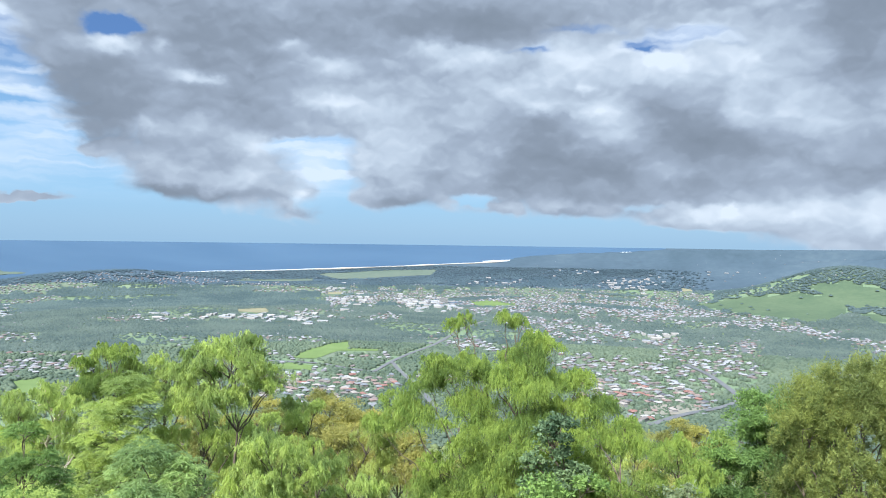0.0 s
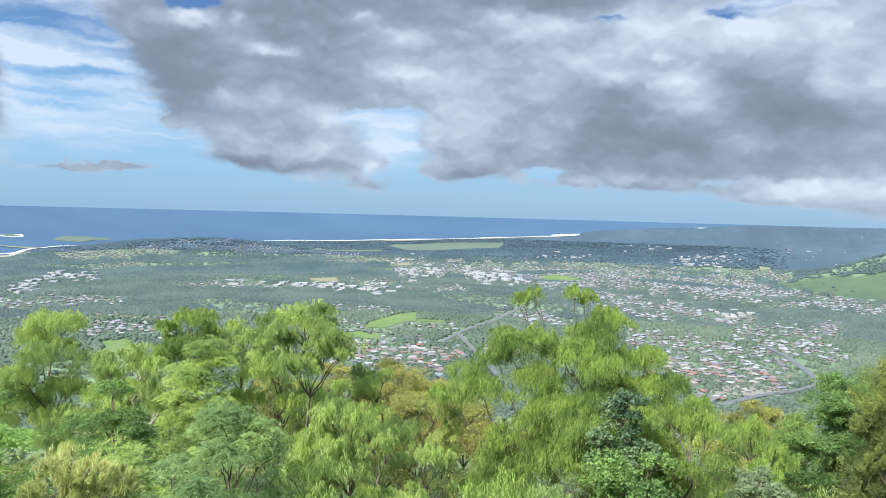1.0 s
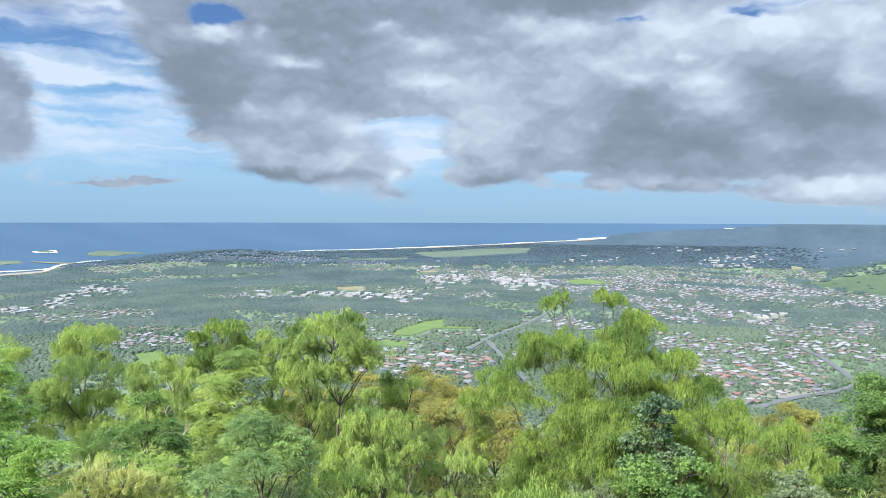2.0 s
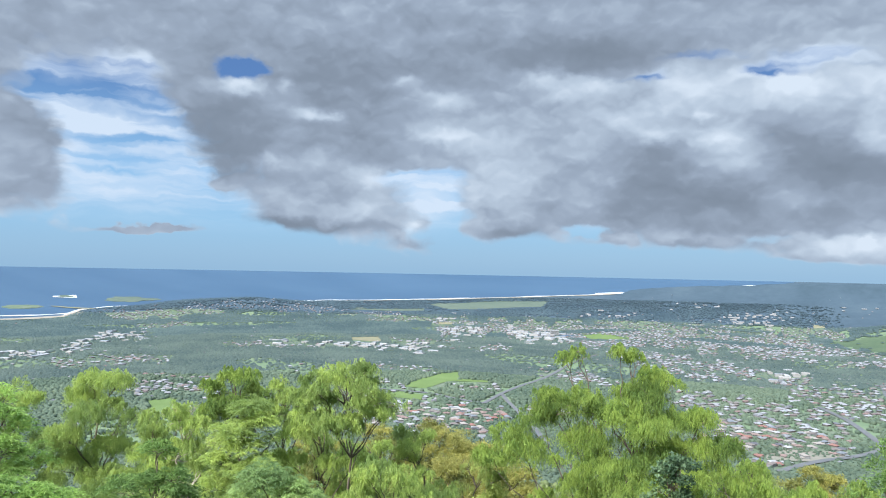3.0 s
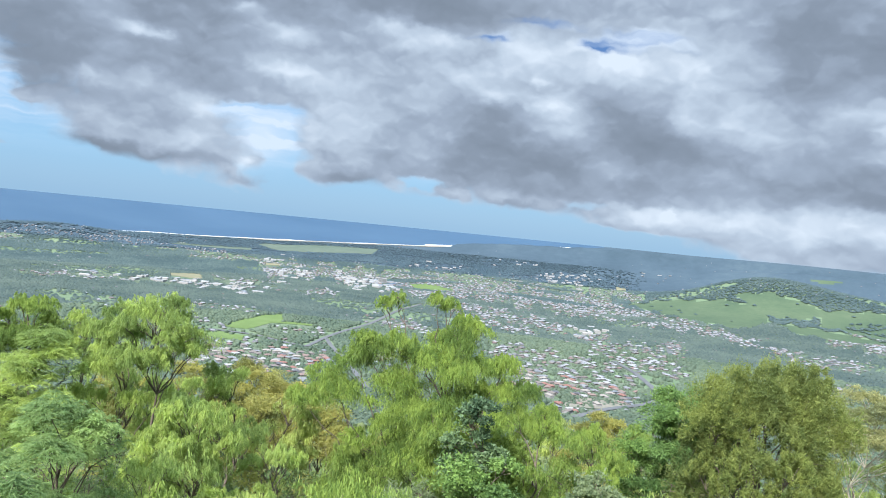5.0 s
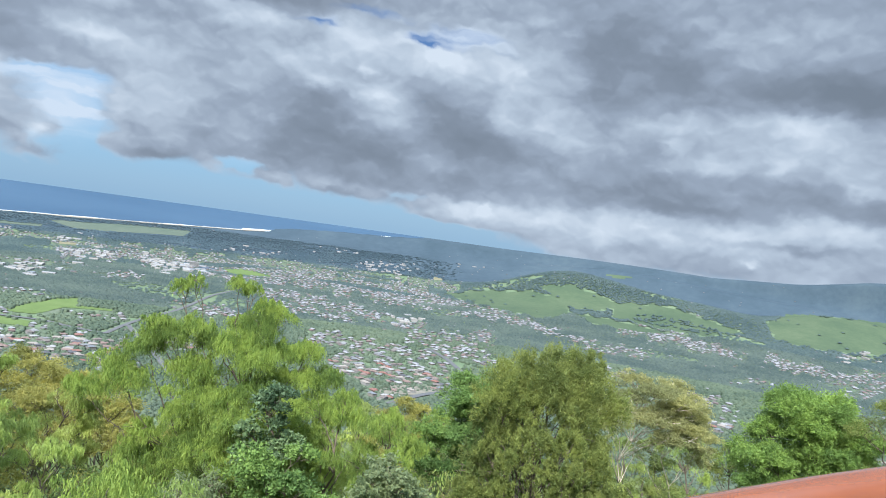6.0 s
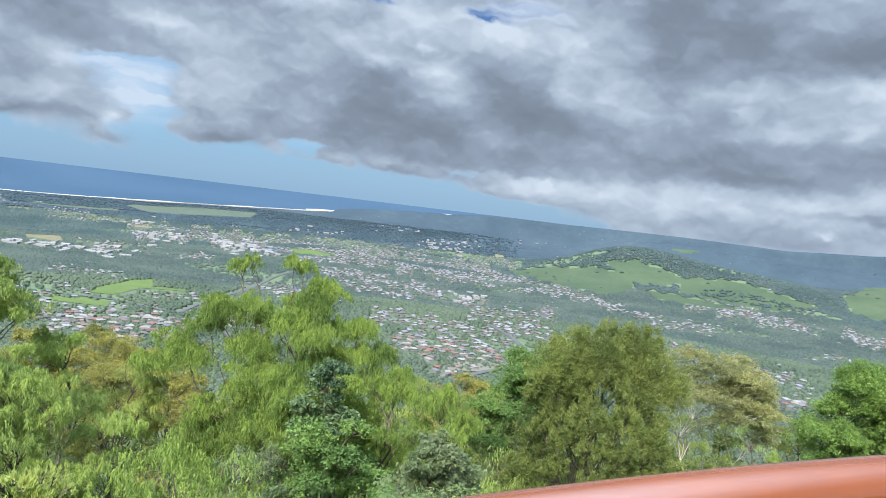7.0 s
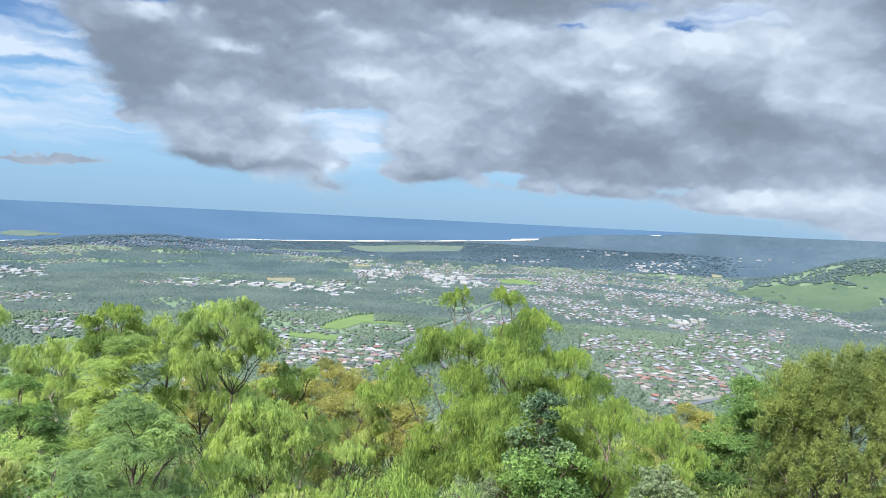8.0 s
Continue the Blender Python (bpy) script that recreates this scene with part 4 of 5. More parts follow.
def build_sheds():
    x, y, r, az, el, R = plots(34, 1120, 4900, radians(-8), 0.4)
    keep = (rng.random(len(x)) < share_of(SHEDS, az, el) * 0.62) & (coast_distance(az) - R > 300) & ~in_plots(FIELD_PLANS, az, el)
    for i in np.nonzero(keep)[0][:300]:
        s = float(np.clip(r[i] / R[i], 0.3, 1))
        w, d, h = rng.uniform(18, 46) * s, rng.uniform(12, 22) * s, rng.uniform(5, 8) * s
        v, wf, rf = shed_roof(w, d, h)
        top = new("warehouse")
        child("wall", poly("wall", v, wf, WALL_SHED), top)
        child("roof", poly("roof", v, rf, SHED_ROOFS[int(rng.integers(0, 4))]), top)
        top.matrix_basis = pose(float(x[i]), float(y[i]), float(ground(x[i:i + 1], y[i:i + 1])[0]) - 0.3, 0, 0, float(rng.choice([-8, 82])))
        tagged(top, "long low warehouse with a pale metal roof", "warehouse", "warehouses of the town")
    # the white block in the centre
    x0, y0 = place(0.1, -4.98)
    top = tagged(new("office_block"), "white office block with rows of dark windows", "office building")
    child("wall", poly("wall", *box_mesh(40, 22, 22), WALLS["white"]), top)
    child("roof", poly("roof", *box_mesh(42, 24, 1.2, 22.0), ROOFS["white"]), top)
    for k in range(4):
        band = child("window", poly("window", *box_mesh(36, 0.3, 1.4, 3.0 + 5.0 * k), GLASS_DARK), top)
        band.location = (0, -11.1, 0)
    top.matrix_basis = pose(x0, y0, float(ground(np.array([x0]), np.array([y0]))[0]), 0, 0, 4)


WALL_SHED = plain_material("wall_shed", (0.22, 0.22, 0.22), 0.6)
SHED_ROOFS = [plain_material("shed_roof_" + n, c, 0.5) for n, c in (("white", (0.265, 0.269, 0.274)), ("zinc", (0.207, 0.215, 0.223)), ("cream", (0.223, 0.212, 0.194)), ("blue", (0.158, 0.174, 0.194)))]
house_spots = build_town()
build_sheds()

# ---------------------------------------------------------------- woods on the slope and the plain


def crown_shape(level):
    if level < 0:        # a plain little dome for far woods
        a = np.linspace(0, 2 * np.pi, 6, endpoint=False)
        v = np.concatenate([[(0, 0, 1.0)], np.stack([np.cos(a), np.sin(a), np.full(6, -0.1)], -1)])
        return v, np.array([(0, i + 1, (i + 1) % 6 + 1) for i in range(6)])
    bm = bmesh.new()
    bmesh.ops.create_icosphere(bm, subdivisions=level, radius=1.0)
    bmesh.ops.delete(bm, geom=[f for f in bm.faces if f.calc_center_median().z < -0.35], context="FACES_ONLY")
    bmesh.ops.delete(bm, geom=[v for v in bm.verts if not v.link_faces], context="VERTS")
    bm.verts.index_update()
    v = np.array([p.co[:] for p in bm.verts])
    f = np.array([[p.index for p in q.verts] for q in bm.faces])
    bm.free()
    return v, f


def crowns(name, x, y, z, wide, tall, level, sprays, mat, label):
    """Many uneven leafy tree crowns as one mesh: a lumpy core under loose sprays of leaves."""
    n = len(x)
    at = np.stack([x, y, z], -1)[:, None]
    size = np.stack([wide, wide, tall], -1)[:, None]
    v0, f0 = crown_shape(level)
    k = len(v0)
    core = v0[None] * (1 + rng.uniform(-0.26, 0.22, (n, k, 1))) * size * (0.9 if sprays else 1.0)
    a = rng.uniform(0, 6.28, n)
    c, s = np.cos(a)[:, None], np.sin(a)[:, None]
    core = np.stack([c * core[..., 0] - s * core[..., 1], s * core[..., 0] + c * core[..., 1], core[..., 2]], -1) + at
    verts = [core.reshape(-1, 3)]
    faces = [(f0[None] + (np.arange(n) * k)[:, None, None]).reshape(-1, 3)]
    if sprays:
        d = rng.normal(size=(n, sprays, 3))
        d[..., 2] = np.abs(d[..., 2]) - 0.25
        d /= np.linalg.norm(d, axis=2)[..., None]
        hub = at + d * size * rng.uniform(0.80, 1.08, (n, sprays, 1))
        nrm = d + (0, 0, 0.6) + rng.normal(0, 0.25, d.shape)
        u = np.cross(nrm, rng.normal(size=d.shape))
        u /= np.linalg.norm(u, axis=2)[..., None]
        w = np.cross(nrm, u)
        w /= np.linalg.norm(w, axis=2)[..., None]
        q = (wide[:, None] * rng.uniform(0.22, 0.45, (n, sprays)))[..., None]
        tri = np.stack([hub + u * q, hub - u * q * 0.6 + w * q * 0.8, hub - u * q * 0.5 - w * q * 0.8], 2)
        verts.append(tri.reshape(-1, 3))
        faces.append(np.arange(n * sprays * 3).reshape(-1, 3) + n * k)
    me = mesh(name, np.concatenate(verts), np.concatenate(faces), mat, True)
    return tagged(new(name, me), label, "woods", kind="stuff")


def wood_share(x, y, az, el, R):
    tx, ty = R * np.sin(np.radians(az)), R * np.cos(np.radians(az))
    gaps = np.sin(tx * 0.006 + 2.0 * np.sin(ty * 0.003)) + np.sin(ty * 0.008 + 2.2 * np.sin(tx * 0.0025 + 1.0))
    s = np.where(gaps > 1.35, 0.25, 1.0)
    s = np.where(share_of(HOMES, az, el) > 0.18, np.where(belt(az, R), 1.0, np.where(R > 3300, 0.25, 0.55)), s)
    s = np.where(share_of(SHEDS, az, el) > 0.25, 0.25, s)
    s = np.where(in_plots(PASTURE, az, el, 0.08 * np.sin(az * 4.0)), 0.006 + 0.30 * (gaps > 1.5), s)
    s = np.where(in_plots(FIELD_PLANS, az, el), 0.0, s)
    s = np.where(near_roads(x, y), 0.0, s)
    s = np.where(coast_distance(az) - R < 260, 0.0, s)
    return s


def build_woods():
    grid = {}
    for q in house_spots:
        grid.setdefault((int(q[0] // 12), int(q[1] // 12)), []).append(q)
    # belt by belt outwards, the canopy colours carry more haze
    for name, step, near, far, level, sprays, mat, label in (
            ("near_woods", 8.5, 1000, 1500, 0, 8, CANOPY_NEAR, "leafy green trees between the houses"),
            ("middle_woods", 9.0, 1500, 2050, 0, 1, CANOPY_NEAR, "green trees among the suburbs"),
            ("valley_woods", 10.0, 2050, 3200, -1, 1, CANOPY_MID_HAZE, "green woods across the plain with grey haze in their colour"),
            ("far_woods", 12.5, 3200, 4000, -1, 0, CANOPY_FAR_HAZE, "woods towards the coast with blue haze in their colour"),
            ("coast_woods", 13.0, 4000, 4500, -1, 0, CANOPY_HAZE, "woods behind the coast with grey-blue haze in their colour")):
        x, y, r, az, el, R = plots(step, near, far, radians(33), 0.48)
        keep = rng.random(len(x)) < wood_share(x, y, az, el, R)
        x, y, r, R, az, el = x[keep], y[keep], r[keep], R[keep], az[keep], el[keep]
        if far > 4200:       # the hills beyond the pastures are too far for single trees
            near_coast = az < 15 + 6 * rng.random(len(az))
            x, y, r, R, az, el = x[near_coast], y[near_coast], r[near_coast], R[near_coast], az[near_coast], el[near_coast]
        s = np.clip(r / R, 0.25, 1)
        town = (share_of(HOMES, az, el) > 0.18) & ~belt(az, R)
        if near < 2000:
            clear = np.array([all((q[0] - a) ** 2 + (q[1] - b) ** 2 > 72 for i in (-1, 0, 1) for j in (-1, 0, 1)
                                  for q in grid.get((int(a // 12) + i, int(b // 12) + j), ())) for a, b in zip(x, y)])
            x, y, s, town = x[clear], y[clear], s[clear], town[clear]
        wide = rng.uniform(0.58, 0.92, len(x)) * step * np.where(town, 0.55, 1.0)
        tall = rng.uniform(3.8, 6.0, len(x)) * s * np.where(town, 0.6, 1.0)
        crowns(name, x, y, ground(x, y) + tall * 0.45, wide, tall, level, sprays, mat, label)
    for name, step, near, far, sprays in (("slope_woods", 9.0, 62, 240, 34), ("lower_woods", 15.0, 240, 1000, 10)):
        x, y, r, az, el, R = plots(step, near, far, radians(12), 0.45)
        tall = rng.uniform(3.5, 5.5, len(x)) * step / 9
        crowns(name, x, y, ground(x, y) + tall * 0.3, rng.uniform(0.36, 0.6, len(x)) * step, tall, 1, sprays, CANOPY_SLOPE, "dense bush on the slope below the lookout")


build_woods()

# ---------------------------------------------------------------- trees of the foreground


def wander(a, b, sag, n=7):
    """A crooked line from a to b."""
    a, b = np.asarray(a, float), np.asarray(b, float)
    t = np.linspace(0, 1, n)[:, None]
    p = a + (b - a) * t
    p[1:-1] += rng.normal(0, 0.022, (n - 2, 3)) * np.linalg.norm(b - a)
    p[:, 2] += sag * np.linalg.norm(b - a) * np.sin(t[:, 0] * np.pi)
    return p


def spray(kind, c, rad, count):
    """Leaf centres and directions of one clump, gathered in many small sprays over it."""
    m = max(30, count // 90)
    d = rng.normal(size=(m, 3))
    d[:, 2] = np.abs(d[:, 2]) * np.where(rng.random(m) < 0.90, 1, -0.5)
    d /= np.linalg.norm(d, axis=1)[:, None]
    hub = c + d * rad * rng.uniform(0.45, 1.06, (m, 1))
    j = rng.integers(0, m, count)
    o = rng.normal(size=(count, 3)) * 0.5
    s = rad * rng.uniform(0.15, 0.28, (m, 1))[j]
    out = np.hypot(o[:, 0], o[:, 1])
    jd = d[j]
    if kind == "weeping":            # long leaves on hanging twigs
        p = hub[j] + o * s * (1, 1, 0.35)
        p[:, 2] -= s[:, 2] * 0.9 * out ** 1.5 + rad[2] * 0.55 * rng.random(count) ** 1.5 * np.minimum(1, out * 1.6)
        w = np.array([0, 0, -1.0]) + rng.normal(0, 0.22, (count, 3)) + np.column_stack([o[:, 0], o[:, 1], np.zeros(count)]) * 0.5
    elif kind == "plume":            # upright feathery tips
        p = hub[j] + o * s * (0.65, 0.65, 1.0) + jd * s * 0.3
        w = np.array([0, 0, 0.9]) + jd * 0.7 + rng.normal(0, 0.4, (count, 3))
    elif kind == "layer":            # flat layered sprays, tips bent down
        s = s * 1.5
        p = hub[j] + o * s * (1.15, 1.15, 0.22)
        p[:, 2] -= s[:, 2] * 0.7 * out ** 2
        w = np.column_stack([o[:, 0], o[:, 1], -0.35 * out]) + jd * (0.3, 0.3, 0) + rng.normal(0, 0.22, (count, 3))
    elif kind == "fluff":            # soft tufts of fine needles
        p = hub[j] + o * s * (0.8, 0.8, 0.9) + jd * s * 0.2
        w = np.array([0, 0, 0.45]) + jd * 0.5 + rng.normal(0, 0.7, (count, 3))
    else:                            # broad leaves all ways
        p = hub[j] + o * s * 1.25
        w = jd * 0.6 + rng.normal(0, 0.6, (count, 3)) + np.array([0, 0, -0.25])
    return p, w


def plant(name, top, wide, deep, kind, leaf, label, category="tree", seed=1, clumps=16, density=1.0, size=(0.130, 0.021), bark=BARK_BROWN,
          flat=0.75, extra=(), profile=0.3, foot=None, clump=0.30, hollow=0.35, girth=1.0, gap=0.60):
    """A tree or bush. top: the crown's highest point; wide: crown radius; deep: how far the crown reaches down;
    extra: further limbs that stand out, as offset from top and clump radius."""
    global rng
    rng = np.random.default_rng(seed)
    tx, ty, tz = top
    gz = float(ground(np.array([tx]), np.array([ty]))[0]) - 0.3
    base = np.array([tx, ty, gz]) if foot is None else np.array([tx + foot[0], ty + foot[1], gz])
    ob = tagged(new(name), label, category)
    ob.location = base
    if category == "bush":           # bushes are mounded and closed
        clumps, clump, gap = int(clumps * 1.6), max(clump, 0.34), min(gap, 0.5)
    spots = []
    tries = 0
    while len(spots) < clumps and tries < 4000:
        tries += 1
        h = rng.random()
        a = rng.uniform(0, 2 * np.pi)
        r = wide * (1 - (1 - h) ** (1 / max(profile, 0.05))) if profile < 0 else wide * h ** profile
        r *= rng.uniform(hollow, 1.0)
        c = np.array([tx + r * np.cos(a), ty + r * np.sin(a), tz - h * deep])
        rad = wide * clump * rng.uniform(0.75, 1.25) * np.array([1, 1, flat])
        c[2] -= rad[2] * 0.8
        if all(np.linalg.norm((c - q[0]) / (rad + q[1])) > gap for q in spots):
            spots.append((c, rad))
    for ox, oy, oz, rr in extra:
        spots.append((np.array([tx + ox, ty + oy, tz + oz]), np.array([rr, rr, rr * flat])))
    head = np.array([tx, ty, tz - deep * 0.35])
    stem = wander(base, head, 0.0, 9)
    stem[:, :2] += np.sin(np.linspace(0, 3.0, 9))[:, None] * rng.normal(0, 0.25, 2)
    thick = (0.0085 * (tz - gz) + 0.02) * girth
    v, f = tube(stem - base, np.linspace(thick, thick * 0.25, 9), 8)
    child("trunk", mesh("trunk", v, f, bark, True), ob)
    for number, (c, rad) in enumerate(spots):
        k = int(np.clip(np.searchsorted(stem[:, 2], c[2] - rad[2] * 1.6 - 0.95 * np.hypot(*(c - head)[:2])), 2, 7))
        limb = wander(stem[k], c, 0.05, 7)
        if number >= len(spots) - len(extra):        # a leader of its own, nearly upright
            limb = wander(0.45 * stem[k] + 0.55 * (c - (0, 0, 2.6)), c, 0.0, 7)
        v, f = tube(limb - base, np.linspace(thick * 0.38, 0.010, 7), 4)
        twigs_v, twigs_f, m = [v], [f], len(v)
        for _ in range(4):
            d = rng.normal(size=3)
            d = d / np.linalg.norm(d) * rad * 0.85
            v, f = tube(wander(limb[int(rng.integers(4, 7))], c + d, 0.08, 5) - base, np.linspace(thick * 0.14 + 0.006, 0.005, 5), 3)
            twigs_v.append(v)
            twigs_f.append(f + m)
            m += len(v)
        bough = child("limb", mesh("limb", np.concatenate(twigs_v), np.concatenate(twigs_f), bark, True), ob)
        area = 4 * np.pi * (rad[0] * rad[1] * rad[2]) ** (2 / 3)
        back = 0.22 if c[1] > ty + 0.15 * wide else 1.0
        count = int(area * 1.2 * density * back / (size[0] * size[1] * 0.5))
        p, w = spray(kind, c, rad, min(count, 12000))
        v, f = leaves(p, w, *size)
        child("foliage", mesh("foliage", v - base, f, LEAF[leaf]), bough)
    return ob


# the big weeping gum in the middle, with two thin tufts standing over it
plant("gum_tree", (3.1, 29.4, -4.1), 5.0, 8.0, "weeping", "lime", "large lime-green weeping gum tree with two thin tufts on top", seed=11, clumps=84, profile=0.5, clump=0.19, gap=0.62,
      extra=[(-2.2, 0.3, 0.85, 0.52), (-2.7, 0.2, 0.6, 0.42), (-0.45, 0.2, 0.9, 0.58), (0.05, 0.3, 0.75, 0.45), (-2.9, 0, -1.3, 1.0), (0.5, 0, -0.6, 0.95), (-4.2, -0.5, -3.0, 1.1), (1.3, 0.2, -0.1, 0.7), (0.7, 0.2, 0.1, 0.6), (-1.9, 0.1, -0.9, 0.8), (-3.3, -0.2, -0.9, 0.7), (2.6, 0, -1.6, 0.85), (3.5, 0, -2.7, 0.95), (4.3, -0.3, -4.0, 1.0), (3.1, -0.6, -3.7, 1.0), (-5.5, -0.2, -3.5, 0.9), (-4.9, 0, -2.5, 0.75), (-3.7, -0.1, -1.8, 0.85)], density=0.78)
plant("vine_tree", (3.9, 25.0, -6.0), 1.0, 2.6, "broad", "dark", "slim tree smothered in dark glossy vine leaves", seed=12, clumps=16, gap=0.4, size=(0.13, 0.085), clump=0.5, density=1.0)
plant("vine_bush", (4.3, 24.0, -7.6), 2.1, 3.4, "broad", "moss", "spreading dark green broad-leaved bush", "bush", seed=13, clumps=13, size=(0.14, 0.08), clump=0.36, density=0.8)
# left group
plant("gum_tree", (-7.6, 25.7, -3.35), 2.05, 1.8, "weeping", "green", "slender gum with an umbrella crown and bare brown trunk", seed=21, clumps=34, profile=0.25, clump=0.26, density=1.0, hollow=0.5, girth=0.7)
plant("gum_tree", (-9.2, 27.6, -5.3), 2.3, 4.2, "weeping", "green", "dense weeping green gum behind a slender one", seed=22, clumps=18, density=1.0)
plant("gum_tree", (-13.8, 29.7, -4.35), 1.6, 1.8, "weeping", "lime", "small rounded lime-green gum crown", seed=23, clumps=18, clump=0.36, density=1.0)
plant("gum_tree", (-11.9, 30.4, -4.85), 1.4, 1.7, "weeping", "green", "small rounded green gum crown", seed=24, clumps=15, clump=0.38, density=1.0)
plant("wattle_tree", (-11.3, 25.3, -4.95), 1.9, 3.6, "layer", "green", "layered green wattle with flat feathery sprays", seed=25, clumps=18, clump=0.34, density=1.2, flat=0.65)
plant("wattle_tree", (-15.0, 27.9, -5.5), 1.4, 2.8, "weeping", "green", "feathery green wattle with pale bare branches", seed=26, clumps=16, clump=0.38, density=0.8, bark=BARK_PALE)
plant("gum_tree", (-22.4, 32.9, -4.9), 2.7, 5.5, "weeping", "green", "tall drooping green gum at the edge of the slope", seed=27, clumps=26, profile=0.4, density=1.0)
plant("gum_tree", (-26.0, 31.5, -5.6), 2.4, 4.5, "weeping", "green", "broad drooping green gum", seed=28, clumps=18, density=0.9)
plant("broadleaf_tree", (-19.6, 22.4, -4.2), 2.3, 5.5, "layer", "bright", "dense bright green broad-leaved tree", seed=29, clumps=24, density=1.1, size=(0.15, 0.036))
plant("gum_tree", (-5.2, 22.7, -6.0), 2.1, 4.6, "weeping", "green", "fine weeping yellow-green gum crown", seed=31, clumps=44, density=0.95, clump=0.26, gap=0.5)
plant("gum_tree", (-3.0, 24.0, -7.7), 1.7, 3.5, "weeping", "green", "low weeping yellow-green gum", seed=32, clumps=18, density=0.8)
plant("wattle_bush", (-7.4, 17.9, -5.1), 1.7, 3.0, "layer", "blue", "blue-green feathery wattle bush", "bush", seed=33, clumps=16, density=0.9, size=(0.100, 0.024))
plant("wattle_bush", (-11.9, 20.3, -5.3), 1.4, 3.2, "layer", "moss", "dark green wattle bush", "bush", seed=34, clumps=14, density=0.8)
plant("broadleaf_bush", (-10.4, 13.0, -4.2), 1.35, 2.6, "layer", "bright", "fresh green bush with narrow leaves", "bush", seed=35, clumps=14, density=1.0, size=(0.100, 0.024))
plant("flowering_bush", (-7.8, 12.0, -4.3), 1.3, 2.2, "plume", "peach", "yellow-green bush with pale pinkish tips", "bush", seed=36, clumps=14, density=1.0, size=(0.100, 0.024))
plant("wattle_bush", (-5.8, 11.8, -4.55), 0.95, 1.9, "layer", "blue", "pale blue-green wattle bush", "bush", seed=37, clumps=11, density=1.0, size=(0.100, 0.024))
plant("straw_bush", (-1.9, 12.6, -5.1), 0.8, 1.5, "plume", "straw", "pale yellow-green leafy bush", "bush", seed=38, clumps=9, density=1.0, size=(0.100, 0.024))
plant("wattle_bush", (-9.0, 15.8, -5.3), 1.4, 2.4, "broad", "green", "soft green bush on the slope", "bush", seed=39, clumps=12, density=0.9, size=(0.100, 0.024))
plant("gum_tree", (-17.2, 30.0, -6.4), 2.2, 4.0, "weeping", "green", "soft weeping green gum between taller ones", seed=30, clumps=16, density=0.9)
plant("wattle_tree", (-9.3, 21.5, -6.6), 1.8, 3.2, "layer", "green", "flat-topped green wattle with layered sprays", seed=40, clumps=14, density=0.9)
plant("gum_tree", (-5.1, 27.5, -5.7), 1.7, 3.4, "weeping", "green", "soft weeping green gum beside rusty scrub", seed=62, clumps=18, density=0.85)
plant("gum_tree", (-3.2, 29.8, -7.5), 1.6, 3.0, "weeping", "straw", "low yellow-green gum among rusty scrub", seed=63, clumps=15, density=0.8)
plant("gum_tree", (-7.8, 30.0, -6.8), 1.8, 3.4, "weeping", "green", "weeping green gum behind a slender one", seed=64, clumps=16, density=0.8)
# rust-coloured scrub behind
for i, (x, y, z, w) in enumerate([(-6.9, 46.5, -9.9, 3.2), (-3.2, 45.0, -10.6, 2.6), (-10.5, 44.0, -9.8, 2.8), (-12.4, 37.1, -8.6, 2.3), (-2.0, 38.0, -9.9, 2.0), (-5.0, 36.0, -9.2, 2.2), (18.8, 55.1, -13.6, 3.2)]):
    plant("rusty_shrub", (x, y, z), w, 3.4, "broad", "orange", "tall shrub with rusty orange new leaves", "shrub", seed=41 + i, clumps=24, density=0.7, size=(0.19, 0.05))
plant("gum_sapling", (-5.8, 78.2, -15.7), 1.3, 3.5, "weeping", "lime", "thin young gum standing apart", seed=49, clumps=9, density=0.4, size=(0.34, 0.09), clump=0.4)
# right of the middle
plant("gum_tree", (7.0, 27.4, -6.4), 1.8, 4.4, "weeping", "lime", "weeping lime-green gum below the large one", seed=51, clumps=16, density=0.85)
plant("gum_tree", (8.6, 26.0, -7.0), 1.9, 4.2, "weeping", "lime", "weeping yellow-green gum on the slope", seed=52, clumps=15, density=0.8)
plant("broadleaf_bush", (6.9, 20.0, -6.8), 1.6, 3.0, "broad", "grey", "rounded grey-green broad-leaved bush", "bush", seed=53, clumps=15, density=0.9, size=(0.12, 0.07))
plant("she_oak", (13.6, 23.2, -4.5), 3.7, 7.4, "fluff", "olive", "dense rounded olive-green she-oak", seed=54, clumps=110, profile=0.33, clump=0.155, density=0.72, size=(0.125, 0.027), flat=1.6, hollow=0.72, gap=0.58,
      extra=[(1.5, -0.3, 0.0, 0.6), (1.2, -0.3, -0.6, 0.9), (-1.0, 0, -0.5, 0.8), (0.2, -0.3, -0.3, 0.9), (-0.5, -0.6, -1.1, 1.0), (0.9, -0.6, -1.3, 1.1), (-2.0, -0.4, -1.4, 1.0), (2.3, -0.3, -1.6, 1.0)])
plant("broadleaf_tree", (13.3, 28.5, -5.6), 2.7, 4.2, "broad", "moss", "dark green broad-leaved tree behind a she-oak", seed=55, clumps=36, density=1.0, size=(0.15, 0.05), gap=0.5)
plant("gum_tree", (20.9, 27.1, -5.0), 2.9, 2.2, "broad", "khaki", "thin olive gum with pale forked branches", seed=56, clumps=26, profile=0.3, clump=0.32, density=0.7, bark=BARK_PALE, size=(0.16, 0.04), flat=0.5, girth=0.45)
plant("gum_tree", (22.6, 27.6, -6.2), 1.9, 2.6, "broad", "khaki", "thin pale gum with several bare white stems", seed=61, clumps=10, clump=0.34, density=0.5, bark=BARK_PALE, size=(0.16, 0.04), girth=0.4)
